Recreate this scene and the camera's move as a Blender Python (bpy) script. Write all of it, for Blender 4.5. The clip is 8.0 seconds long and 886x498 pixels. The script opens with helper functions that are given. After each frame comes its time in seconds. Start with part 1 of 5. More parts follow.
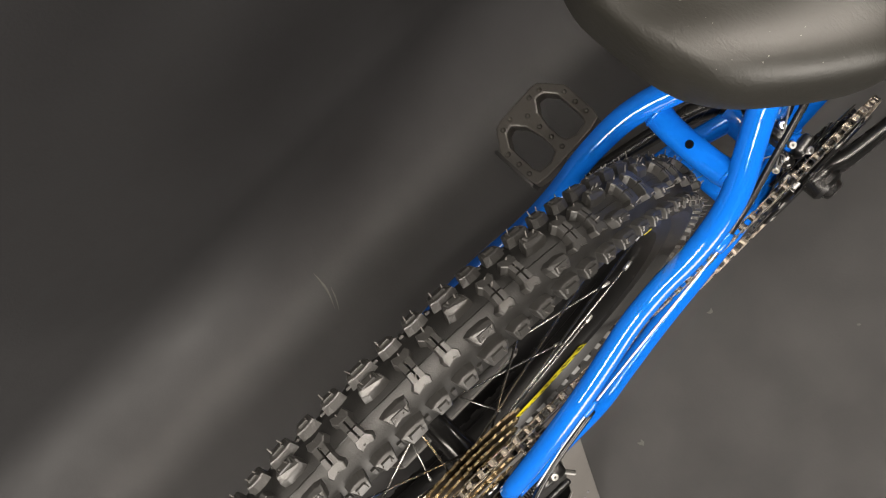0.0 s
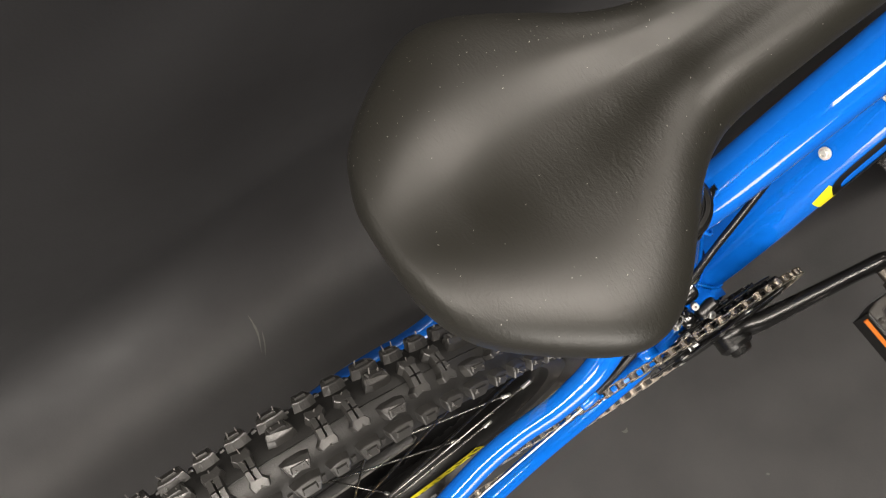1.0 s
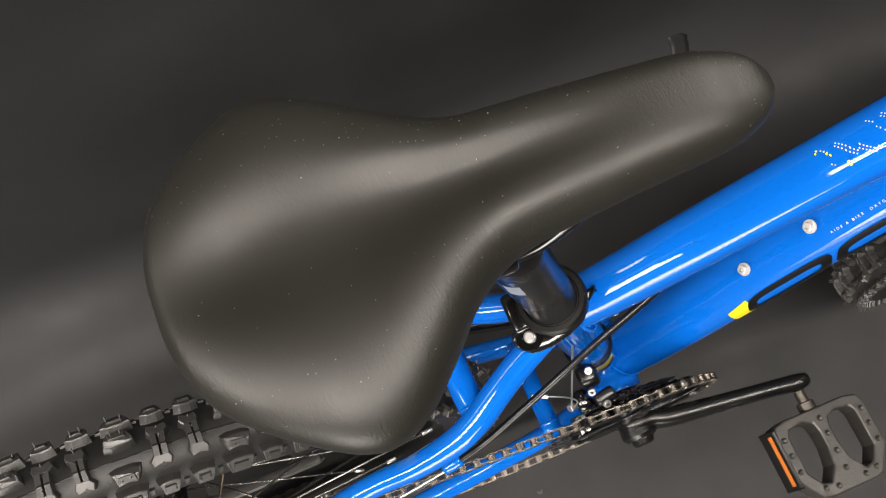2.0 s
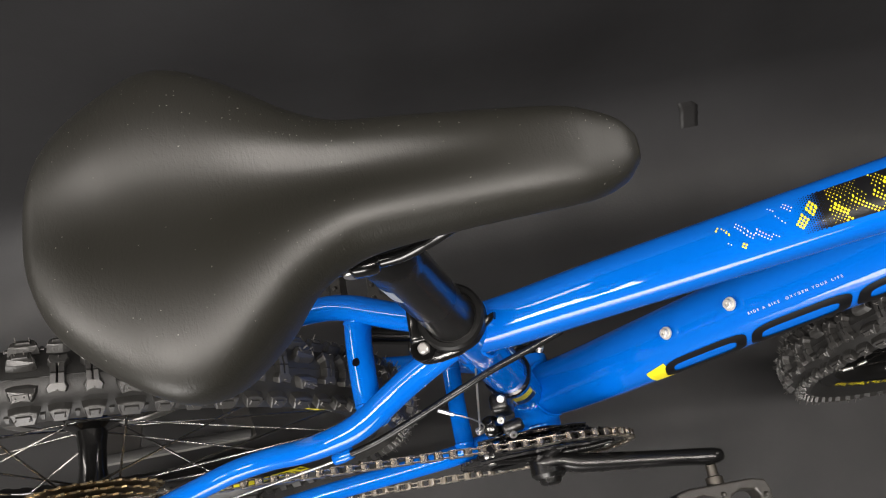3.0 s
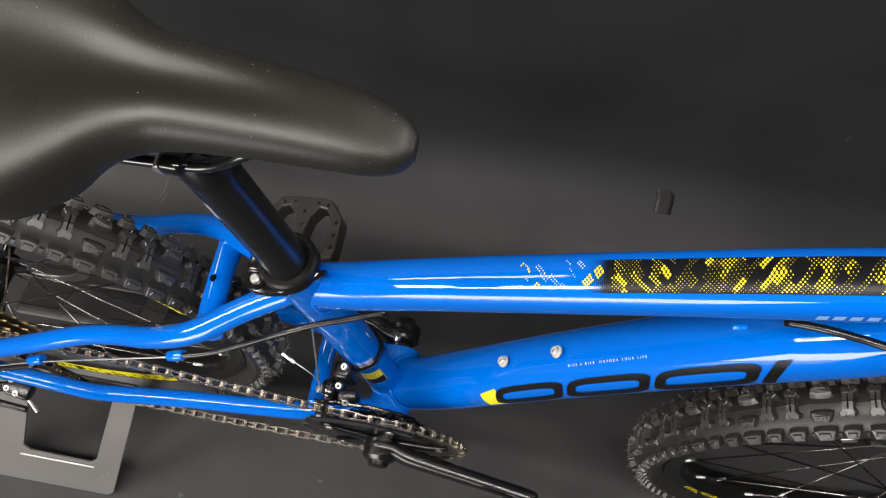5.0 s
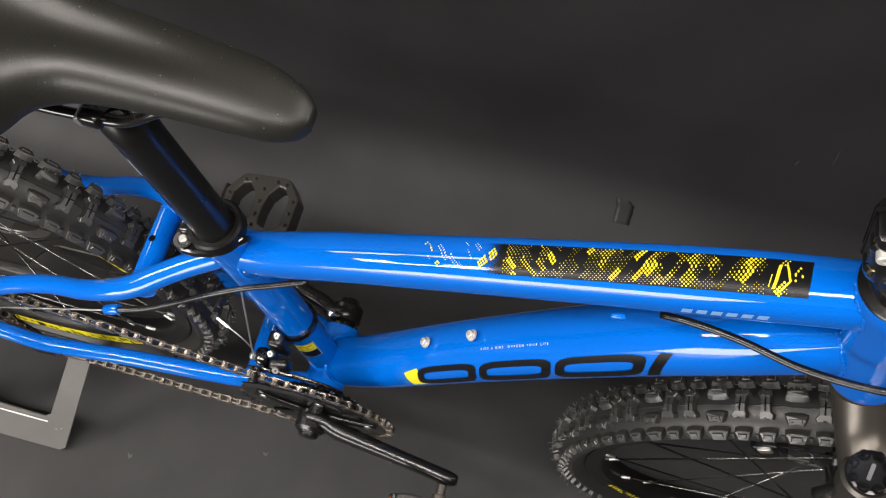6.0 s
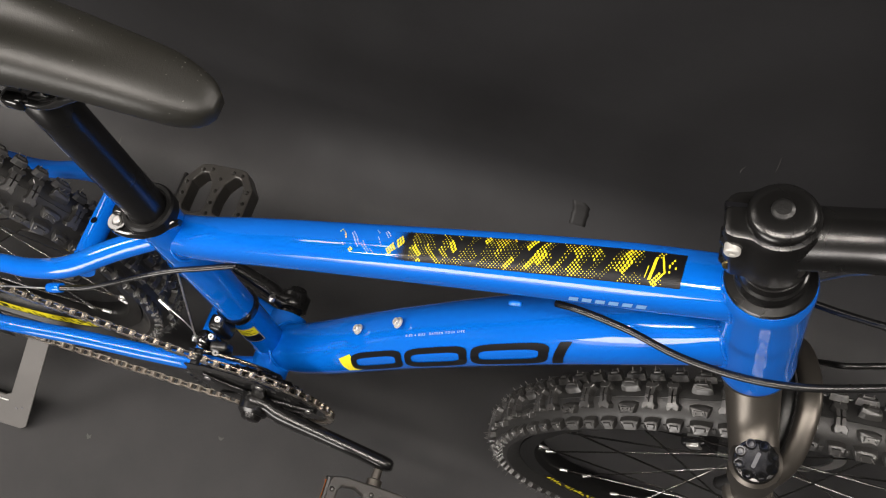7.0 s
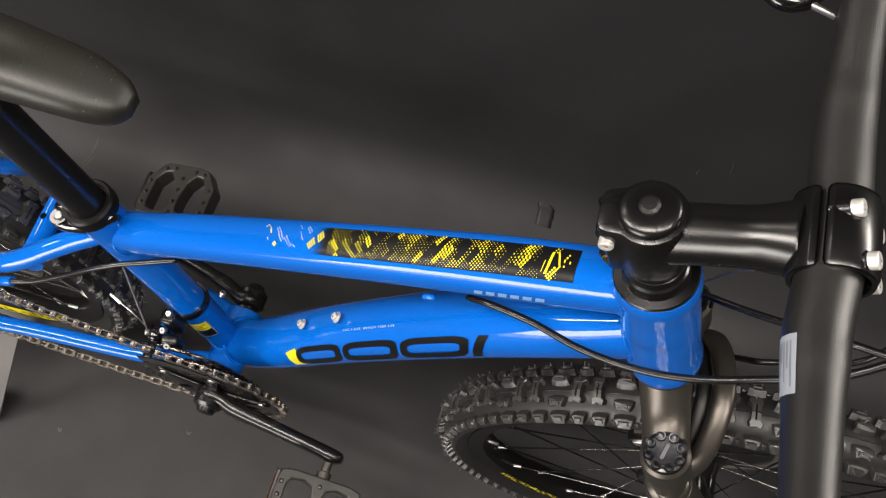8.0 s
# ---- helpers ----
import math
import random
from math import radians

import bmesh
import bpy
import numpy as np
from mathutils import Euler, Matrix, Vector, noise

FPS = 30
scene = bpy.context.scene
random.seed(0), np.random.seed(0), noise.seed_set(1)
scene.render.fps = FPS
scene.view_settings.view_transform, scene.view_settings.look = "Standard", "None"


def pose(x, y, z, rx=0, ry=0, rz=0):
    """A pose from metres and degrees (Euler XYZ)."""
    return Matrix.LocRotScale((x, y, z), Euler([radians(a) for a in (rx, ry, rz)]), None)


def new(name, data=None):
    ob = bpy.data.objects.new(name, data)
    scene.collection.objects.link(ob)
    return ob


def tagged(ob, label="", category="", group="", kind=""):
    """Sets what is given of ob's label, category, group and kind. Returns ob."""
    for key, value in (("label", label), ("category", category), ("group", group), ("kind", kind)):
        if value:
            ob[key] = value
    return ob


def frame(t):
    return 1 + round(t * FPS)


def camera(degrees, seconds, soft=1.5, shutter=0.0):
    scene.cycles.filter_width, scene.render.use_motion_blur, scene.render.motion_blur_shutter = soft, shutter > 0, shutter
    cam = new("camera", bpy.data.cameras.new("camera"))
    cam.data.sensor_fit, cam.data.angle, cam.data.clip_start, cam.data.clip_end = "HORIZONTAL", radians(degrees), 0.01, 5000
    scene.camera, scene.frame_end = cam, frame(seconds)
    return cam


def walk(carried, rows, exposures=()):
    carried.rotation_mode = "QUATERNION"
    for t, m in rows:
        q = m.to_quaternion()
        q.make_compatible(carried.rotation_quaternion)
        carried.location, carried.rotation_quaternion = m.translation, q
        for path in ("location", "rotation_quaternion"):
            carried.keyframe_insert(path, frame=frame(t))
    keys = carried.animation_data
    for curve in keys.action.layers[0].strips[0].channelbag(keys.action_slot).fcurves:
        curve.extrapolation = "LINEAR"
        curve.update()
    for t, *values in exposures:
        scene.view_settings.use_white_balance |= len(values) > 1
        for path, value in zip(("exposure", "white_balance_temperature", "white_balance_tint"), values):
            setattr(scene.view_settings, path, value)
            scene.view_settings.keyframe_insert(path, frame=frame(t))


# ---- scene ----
# World: x forward along the bicycle, y to its left, z up from the floor; the crank axle stands over x = 0.
cam = camera(53.0, 8.0, soft=1.2)
ROWS = [
    (0, -0.3233, -0.0802, 1.1186, 12.27, 8.62, -44.53),
    (0.5, -0.2635, -0.0830, 1.1244, 13.56, 7.71, -39.09),
    (1, -0.2148, -0.0894, 1.1244, 15.23, 6.64, -33.60),
    (1.5, -0.1681, -0.0995, 1.1295, 16.44, 5.89, -27.99),
    (2, -0.1234, -0.1104, 1.1343, 17.12, 5.37, -22.17),
    (3.3, -0.0347, -0.1565, 1.1600, 19.99, 3.20, -6.49),
    (3.5, -0.0191, -0.1622, 1.1633, 20.29, 2.88, -3.89),
    (4, 0.0135, -0.1755, 1.1730, 20.93, 1.70, 1.53),
    (4.5, 0.0482, -0.1850, 1.1834, 21.21, 0.78, 6.25),
    (5.8, 0.1417, -0.2106, 1.2183, 21.83, -1.17, 14.13),
    (6, 0.1565, -0.2125, 1.2233, 21.87, -1.27, 14.70),
    (6.5, 0.1898, -0.2152, 1.2370, 21.89, -1.62, 15.76),
    (7, 0.2218, -0.2165, 1.2493, 22.05, -1.79, 16.34),
    (7.5, 0.2548, -0.2137, 1.2598, 22.12, -1.61, 16.68),
    (8, 0.2880, -0.2112, 1.2684, 22.32, -1.27, 17.00),
]
walk(cam, [(t, pose(x, y, z, rx, ry, rz)) for t, x, y, z, rx, ry, rz in ROWS], [(0.0, -0.02, 6950, 11), (1.0, -0.14, 6850, 11), (2.0, -0.18, 6750, 11), (3.3, -0.32, 6500, 11), (4.5, -0.28, 6450, 11), (8.0, -0.30, 6700, 12)])

# ---- light ----
world = bpy.data.worlds.new("world")
scene.world = world
world.use_nodes = True
world.node_tree.nodes["Background"].inputs[0].default_value = (0.9, 0.95, 1.0, 1)
world.node_tree.nodes["Background"].inputs[1].default_value = 0.01


def strip_lamp(name, x, y, z, length, width, power, tone, aim=(0, 0, 0)):
    data = bpy.data.lights.new(name, "AREA")
    data.shape, data.size, data.size_y, data.energy, data.color = "RECTANGLE", length, width, power, tone
    ob = new(name, data)
    ob.matrix_world = pose(x, y, z, *aim)
    return ob


WARM = (1.0, 0.945, 0.88)
# a row of twin-tube ceiling lamps along the bicycle, a second row beyond the sheet, two lamps added far ahead to
# brighten the handlebar's front edge, and daylight from a wide shop window in the right wall; all out of view
for x, y, long, wide, power in ((-0.34, -0.54, 1.36, 0.09, 34), (-0.34, -0.82, 1.36, 0.09, 34), (-2.90, -0.60, 2.1, 0.26, 88), (-2.90, -1.00, 2.1, 0.26, 88), (-3.40, 0.95, 2.4, 0.25, 36), (1.25, -0.54, 1.36, 0.09, 32), (1.25, -0.82, 1.36, 0.09, 32), (3.0, 1.9, 1.5, 0.3, 28), (4.2, 1.95, 1.4, 1.8, 420)):
    strip_lamp("unseen_ceiling_light", x, y, 2.74, long, wide, power, WARM)
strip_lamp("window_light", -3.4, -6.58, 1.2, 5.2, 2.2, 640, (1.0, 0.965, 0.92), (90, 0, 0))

# ---- materials ----
def material(name, base, rough=0.5, metal=0.0, grain=0.0, scale=200.0, bump=0.0, bump_scale=400.0, coat=0.0, second=None, spec=0.5, rough_var=0.0, big=12.0, big_amount=0.15):
    """A surface with colour varied at two scales, varied gloss and fine relief."""
    m = bpy.data.materials.new(name)
    m.use_nodes = True
    nt = m.node_tree
    b = nt.nodes["Principled BSDF"]
    b.inputs["Metallic"].default_value = metal
    b.inputs["Roughness"].default_value = rough
    b.inputs["Specular IOR Level"].default_value = spec
    b.inputs["Coat Weight"].default_value = coat
    b.inputs["Coat Roughness"].default_value = 0.04
    co = nt.nodes.new("ShaderNodeTexCoord")
    fine, wide = nt.nodes.new("ShaderNodeTexNoise"), nt.nodes.new("ShaderNodeTexNoise")
    fine.inputs["Scale"].default_value, wide.inputs["Scale"].default_value = scale, big
    fine.inputs["Detail"].default_value, wide.inputs["Detail"].default_value = 4, 5
    for n in (fine, wide):
        nt.links.new(co.outputs["Object"], n.inputs["Vector"])
    other = second or tuple(c * 0.6 for c in base)
    mix = nt.nodes.new("ShaderNodeMix")
    mix.data_type = "RGBA"
    mix.inputs["A"].default_value, mix.inputs["B"].default_value = (*base, 1), (*other, 1)
    add = nt.nodes.new("ShaderNodeMath")
    add.operation = "MULTIPLY_ADD"
    ramp = nt.nodes.new("ShaderNodeMapRange")
    ramp.inputs["From Min"].default_value, ramp.inputs["From Max"].default_value = 0.35, 0.75
    ramp.inputs["To Max"].default_value = big_amount * 3
    nt.links.new(wide.outputs["Fac"], ramp.inputs["Value"])
    nt.links.new(fine.outputs["Fac"], add.inputs[0])
    add.inputs[1].default_value = grain
    nt.links.new(ramp.outputs["Result"], add.inputs[2])
    nt.links.new(add.outputs[0], mix.inputs["Factor"])
    nt.links.new(mix.outputs["Result"], b.inputs["Base Color"])
    if rough_var:
        r = nt.nodes.new("ShaderNodeMapRange")
        r.inputs["From Min"].default_value, r.inputs["From Max"].default_value = 0.3, 0.7
        r.inputs["To Min"].default_value, r.inputs["To Max"].default_value = rough - rough_var, rough + rough_var
        nt.links.new(wide.outputs["Fac"], r.inputs["Value"])
        nt.links.new(r.outputs["Result"], b.inputs["Roughness"])
    if bump:
        n = nt.nodes.new("ShaderNodeTexNoise")
        n.inputs["Scale"].default_value, n.inputs["Detail"].default_value = bump_scale, 3
        nt.links.new(co.outputs["Object"], n.inputs["Vector"])
        bp = nt.nodes.new("ShaderNodeBump")
        bp.inputs["Strength"].default_value, bp.inputs["Distance"].default_value = bump, 0.0006
        nt.links.new(n.outputs["Fac"], bp.inputs["Height"])
        nt.links.new(bp.outputs["Normal"], b.inputs["Normal"])
    return m


BACKDROP = material("black_vinyl", (0.0150, 0.0149, 0.0162), 0.60, spec=0.38, bump=0.22, bump_scale=320, grain=0.3, scale=90, rough_var=0.05)
BLUE = material("blue_paint", (0.0, 0.105, 0.50), 0.4, coat=1.0, spec=0.0, big_amount=0.02, second=(0.0, 0.091, 0.435))
BLACK_GLOSS = material("black_gloss", (0.004, 0.004, 0.004), 0.16, coat=0.4)
POST_BLACK = material("post_black", (0.006, 0.006, 0.0065), 0.27, bump=0.03, bump_scale=1500, rough_var=0.03)
BLACK_SATIN = material("black_satin", (0.0055, 0.0055, 0.0056), 0.26, bump=0.12, bump_scale=900, rough_var=0.05)
BAR_BLACK = material("bar_black", (0.009, 0.0088, 0.0083), 0.38, bump=0.30, bump_scale=2200, rough_var=0.06, spec=0.9)
STEM_BLACK = material("stem_black", (0.0034, 0.0033, 0.0032), 0.26, bump=0.04, bump_scale=1200, rough_var=0.04, spec=0.6)
RIM_BLACK = material("rim_black", (0.005, 0.005, 0.005), 0.4, spec=0.25)
BLACK_MATT = material("black_matt", (0.006, 0.006, 0.006), 0.42, bump=0.3, bump_scale=900)
# casing darker than the tread blocks: shade between the blocks put into colour
CASING_SHADED = material("tyre_casing_shaded", (0.0135, 0.0132, 0.0127), 0.46, spec=0.5, bump=0.25, bump_scale=900, grain=0.4, scale=300, rough_var=0.06)
RUBBER = material("tyre_rubber", (0.024, 0.0232, 0.0220), 0.42, spec=0.9, bump=0.25, bump_scale=900, grain=0.4, scale=300, rough_var=0.08)
VINYL = material("saddle_vinyl", (0.0112, 0.0107, 0.0083), 0.46, bump=0.14, bump_scale=1300, rough_var=0.06, spec=0.55)
nt = VINYL.node_tree
stretch, crease, crease_bump = nt.nodes.new("ShaderNodeMapping"), nt.nodes.new("ShaderNodeTexNoise"), nt.nodes.new("ShaderNodeBump")
stretch.inputs["Scale"].default_value = (1.0, 0.34, 0.6)
stretch.inputs["Rotation"].default_value = (0, 0, radians(14))
crease.inputs["Scale"].default_value, crease.inputs["Detail"].default_value, crease.inputs["Distortion"].default_value = 420, 3, 1.6
crease_bump.inputs["Strength"].default_value, crease_bump.inputs["Distance"].default_value = 0.22, 0.0006
fine_bump = [n for n in nt.nodes if n.type == "BUMP" and n != crease_bump][0]
nt.links.new([n for n in nt.nodes if n.type == "TEX_COORD"][0].outputs["Object"], stretch.inputs["Vector"])
nt.links.new(stretch.outputs["Vector"], crease.inputs["Vector"])
nt.links.new(crease.outputs["Fac"], crease_bump.inputs["Height"])
nt.links.new(crease_bump.outputs["Normal"], fine_bump.inputs["Normal"])
GUNMETAL = material("gunmetal", (0.095, 0.086, 0.075), 0.38, metal=0.8, bump=0.08, rough_var=0.04)
BRASS = material("brass", (0.62, 0.47, 0.20), 0.3, metal=1.0)
STEEL = material("steel", (0.70, 0.69, 0.67), 0.36, metal=1.0, rough_var=0.08)
ZINC = material("zinc_plate", (0.62, 0.61, 0.58), 0.38, metal=0.45, rough_var=0.06)
CHAIN_STEEL = material("chain_steel", (0.40, 0.355, 0.30), 0.28, metal=1.0, rough_var=0.1, grain=0.5)
GOLD_STEEL = material("cassette_steel", (0.40, 0.31, 0.19), 0.28, metal=1.0, rough_var=0.1)
STAND_STEEL = material("stand_paint", (0.100, 0.095, 0.090), 0.42, bump=0.25, bump_scale=500, grain=0.3, scale=60)
YELLOW = material("yellow_vinyl", (0.75, 0.66, 0.02), 0.4, spec=0.25)
DECAL_BLACK = material("decal_black", (0.005, 0.005, 0.006), 0.34, spec=0.2)
WHITE_INK = material("white_ink", (0.65, 0.72, 0.8), 0.4)
LABEL_WHITE = material("paper_label", (0.27, 0.30, 0.345), 0.5)
ORANGE = material("orange_reflector", (0.8, 0.22, 0.03), 0.25, coat=0.5)
RESIN = material("pedal_resin", (0.036, 0.0335, 0.0300), 0.36, bump=0.3, bump_scale=600, rough_var=0.08)
FAINT_INK = material("faint_ink", (0.16, 0.17, 0.19), 0.5)
GREY_INK = material("grey_ink", (0.12, 0.12, 0.13), 0.5)
PLASTER = material("plaster", (0.05, 0.05, 0.049), 0.8, bump=0.3)
PALE_INK = material("pale_blue_ink", (0.16, 0.33, 0.62), 0.4)
SHADED_HOLLOW = material("shaded_hollow", (0.002, 0.002, 0.003), 0.9, spec=0.05)
TAPE = material("tape", (0.0100, 0.0096, 0.0098), 0.5, spec=0.35, bump=0.4, bump_scale=160)
DUST = material("dust", (0.34, 0.33, 0.30), 0.8)
SCUFF = material("scuff", (0.06, 0.057, 0.055), 0.7, grain=0.8, scale=120)
FLOOR = material("shop_floor", (0.12, 0.117, 0.112), 0.35, grain=0.3, scale=8)
DARK_PAINT = material("dark_paint", (0.025, 0.025, 0.025), 0.8)


# ---- mesh helpers ----
def link_mesh(name, verts, faces, mats, smooth=True, faces_mat=None):
    me = bpy.data.meshes.new(name)
    me.from_pydata([tuple(v) for v in verts], [], faces)
    for m in mats if isinstance(mats, (list, tuple)) else [mats]:
        me.materials.append(m)
    if faces_mat:
        me.polygons.foreach_set("material_index", faces_mat)
    me.polygons.foreach_set("use_smooth", [smooth] * len(me.polygons))
    me.update()
    return me


def part(name, me, parent, label="", kind=""):
    ob = new(name, me)
    ob.parent = parent
    return tagged(ob, label, kind=kind)


def bm_mesh(name, bm, mat, smooth=False, sharp=35):
    me = bpy.data.meshes.new(name)
    bmesh.ops.recalc_face_normals(bm, faces=bm.faces[:])
    for e in bm.edges:
        if len(e.link_faces) == 2 and e.calc_face_angle(0) > radians(sharp):
            e.smooth = False
    for f in bm.faces:
        f.smooth = smooth
    bm.to_mesh(me)
    bm.free()
    for m in mat if isinstance(mat, (list, tuple)) else [mat]:
        me.materials.append(m)
    return me


def spline(points, n):
    """n places along a smooth curve through the points (tuples of any length), and how far along each lies."""
    p = np.array(points, float)
    if len(p) == 2:
        return np.array([p[0] + (p[1] - p[0]) * k / (n - 1) for k in range(n)])
    q = np.vstack([2 * p[0] - p[1], p, 2 * p[-1] - p[-2]])
    out = []
    for s in np.linspace(0, len(p) - 1, n):
        i = min(int(s), len(p) - 2)
        u = s - i
        a, b, c, d = q[i : i + 4]
        out.append(0.5 * (2 * b + (c - a) * u + (2 * a - 5 * b + 4 * c - d) * u * u + (3 * b - a - 3 * c + d) * u**3))
    return np.array(out)


def rings(points, n, up=(0, 1, 0)):
    """A smooth path of x, y, z, half width, half height, with its sideways and upward directions."""
    path = spline([tuple(p) if len(p) == 5 else (*p[:3], p[3], p[3]) for p in points], n)
    c = path[:, :3]
    t = np.gradient(c, axis=0)
    t /= np.linalg.norm(t, axis=1)[:, None]
    side = np.array(up) - t * (t @ np.array(up))[:, None]
    side /= np.linalg.norm(side, axis=1)[:, None]
    return c, side, np.cross(t, side), path[:, 3], path[:, 4], t


def sweep(name, points, mat, n=24, seg=20, up=(0, 1, 0), power=2.0, caps=True):
    """A tube through points of x, y, z, half width (along up), half height; power over 2 squares its section."""
    c, a, b, ra, rb, t = rings(points, n, up)
    verts, faces = [], []
    for k in range(n):
        for j in range(seg):
            w = 2 * math.pi * j / seg
            u, v = math.cos(w), math.sin(w)
            u, v = math.copysign(abs(u) ** (2 / power), u), math.copysign(abs(v) ** (2 / power), v)
            verts.append(c[k] + a[k] * ra[k] * u + b[k] * rb[k] * v)
    for k in range(n - 1):
        for j in range(seg):
            i = (j + 1) % seg
            faces.append((k * seg + j, k * seg + i, (k + 1) * seg + i, (k + 1) * seg + j))
    if caps:
        faces.append(tuple(range(seg - 1, -1, -1)))
        faces.append(tuple((n - 1) * seg + j for j in range(seg)))
    me = link_mesh(name, verts, faces, mat)
    if caps:
        for f in me.polygons[-2:]:
            f.use_smooth = False
    return me


def axis_frame(axis):
    z = Vector(axis).normalized()
    x = z.orthogonal().normalized()
    return Matrix((x, z.cross(x), z)).transposed()


def lathe(name, profile, mat, centre=(0, 0, 0), axis=(0, 1, 0), seg=48, closed=False, smooth=True, sharp=30):
    """Turns a profile of (radius, height along the axis)."""
    m = axis_frame(axis)
    verts, faces, n = [], [], len(profile)
    for k in range(seg):
        w = 2 * math.pi * k / seg
        for r, h in profile:
            verts.append(Vector(centre) + m @ Vector((r * math.cos(w), r * math.sin(w), h)))
    for k in range(seg):
        i = (k + 1) % seg
        for j in range(n if closed else n - 1):
            l = (j + 1) % n
            faces.append((k * n + j, i * n + j, i * n + l, k * n + l))
    bm = bmesh.new()
    bv = [bm.verts.new(v) for v in verts]
    for f in faces:
        bm.faces.new([bv[i] for i in f])
    bmesh.ops.remove_doubles(bm, verts=bm.verts[:], dist=1e-6)
    return bm_mesh(name, bm, mat, smooth, sharp)


def rod(name, a, b, r, mat, seg=12, bevel=0.0):
    """A solid cylinder from a to b with softened ends."""
    a, b = Vector(a), Vector(b)
    h, e = (b - a).length, bevel or r * 0.12
    return lathe(name, [(0, 0), (r - e, 0), (r, e), (r, h - e), (r - e, h), (0, h)], mat, a, b - a, seg)


def add_box(bm, size, m, bevel=0.0):
    got = bmesh.ops.create_cube(bm, size=1.0)["verts"]
    for v in got:
        v.co = m @ Vector((v.co.x * size[0], v.co.y * size[1], v.co.z * size[2]))
    if bevel:
        edges = list({e for v in got for e in v.link_edges})
        bmesh.ops.bevel(bm, geom=edges, offset=bevel, segments=2, affect="EDGES", profile=0.5)


def box(name, size, m, mat, bevel=0.001):
    bm = bmesh.new()
    add_box(bm, size, m, bevel)
    return bm_mesh(name, bm, mat, True, 50)


def plate(name, outline, thick, m, mat, bevel=0.0, holes=(), smooth=False):
    """A flat plate cut to an outline in its own x and y, with holes cut through, set by m."""
    bm = bmesh.new()
    loops = []
    for pts in (outline, *holes):
        vs = [bm.verts.new((x, y, 0)) for x, y in pts]
        loops += [bm.edges.new((vs[i], vs[(i + 1) % len(vs)])) for i in range(len(vs))]
    bmesh.ops.triangle_fill(bm, edges=loops, use_beauty=True)
    got = bmesh.ops.extrude_face_region(bm, geom=bm.faces[:])["geom"]
    bmesh.ops.translate(bm, verts=[g for g in got if isinstance(g, bmesh.types.BMVert)], vec=(0, 0, thick))
    bmesh.ops.recalc_face_normals(bm, faces=bm.faces[:])
    if bevel:
        rim = [e for e in bm.edges if len(e.link_faces) == 2 and e.calc_face_angle(0) > 0.6]
        bmesh.ops.bevel(bm, geom=rim, offset=bevel, segments=2, affect="EDGES", profile=0.5)
    bmesh.ops.transform(bm, matrix=m, verts=bm.verts[:])
    return bm_mesh(name, bm, mat, smooth, 40)


def rounded(w, h, r, n=5, cx=0.0, cy=0.0):
    """A rectangle's outline with round corners."""
    out = []
    for sx, sy, a in ((1, 1, 0), (-1, 1, 90), (-1, -1, 180), (1, -1, 270)):
        for k in range(n + 1):
            w0 = radians(a + 90 * k / n)
            out.append((cx + sx * (w / 2 - r) + r * math.cos(w0), cy + sy * (h / 2 - r) + r * math.sin(w0)))
    return out


def circle(r, n=24, cx=0.0, cy=0.0):
    return [(cx + r * math.cos(2 * math.pi * k / n), cy + r * math.sin(2 * math.pi * k / n)) for k in range(n)]


def basis(origin, x, y):
    """A pose whose x and y axes point along x and (nearly) y."""
    x = Vector(x).normalized()
    z = x.cross(Vector(y)).normalized()
    y = z.cross(x)
    m = Matrix((x, y, z)).transposed().to_4x4()
    m.translation = origin
    return m


def thing(name, label, category, group="", kind=""):
    return tagged(new(name), label, category, group, kind)

# ---- setting: a black seamless sheet that runs from the floor up the wall, in a plain room added out of view ----
WALL_Y, COVE = 0.385, 0.15
sheet = [(-2.6, 0.0)] + [(y, 0.0) for y in (-1.2, -0.4, 0.0)]
for k in range(13):
    w = math.pi / 2 * k / 12
    sheet.append((WALL_Y - COVE + COVE * math.sin(w), COVE - COVE * math.cos(w)))
sheet += [(WALL_Y, 0.5), (WALL_Y, 0.85), (WALL_Y, 1.15)]
under = [(y + 0.004 * (z > 0.02), z - 0.004) for y, z in sheet]
xs = (-2.2, -1.0, 0.0, 1.0, 2.6)
verts = [(x, y, z) for x in xs for y, z in sheet] + [(x, y, z) for x in xs for y, z in under]
n, half = len(sheet), len(sheet) * len(xs)
faces = [(i * n + j, (i + 1) * n + j, (i + 1) * n + j + 1, i * n + j + 1) for i in range(len(xs) - 1) for j in range(n - 1)]
faces += [tuple(half + v for v in reversed(f)) for f in faces]
backdrop = tagged(new("backdrop", link_mesh("backdrop", verts, faces, BACKDROP)), "scuffed black vinyl sheet curving from floor to wall", "backdrop", kind="structure")


def slab(name, size, at, label, category, mat=PLASTER):
    return tagged(new(name, box(name, size, Matrix.Translation(at), mat, 0.0)), label, category, kind="structure")


# room shell is added and unseen; its dark walls hold down bounced light
slab("floor", (11.7, 11.4, 0.1), (-0.75, -1.0, -0.056), "plain grey shop floor under the sheet", "floor", FLOOR)
slab("ceiling", (11.7, 11.4, 0.1), (-0.75, -1.0, 2.85), "plain dark ceiling", "ceiling", DARK_PAINT)
slab("wall_left", (11.7, 0.1, 2.8), (-0.75, 4.65, 1.40), "plain grey wall", "wall")
# added board, never in view; kept low so lamps beyond shine over it
slab("partition", (4.9, 0.05, 1.15), (0.2, 0.416, 0.575), "low dark board added behind the sheet, out of view", "partition", DARK_PAINT)
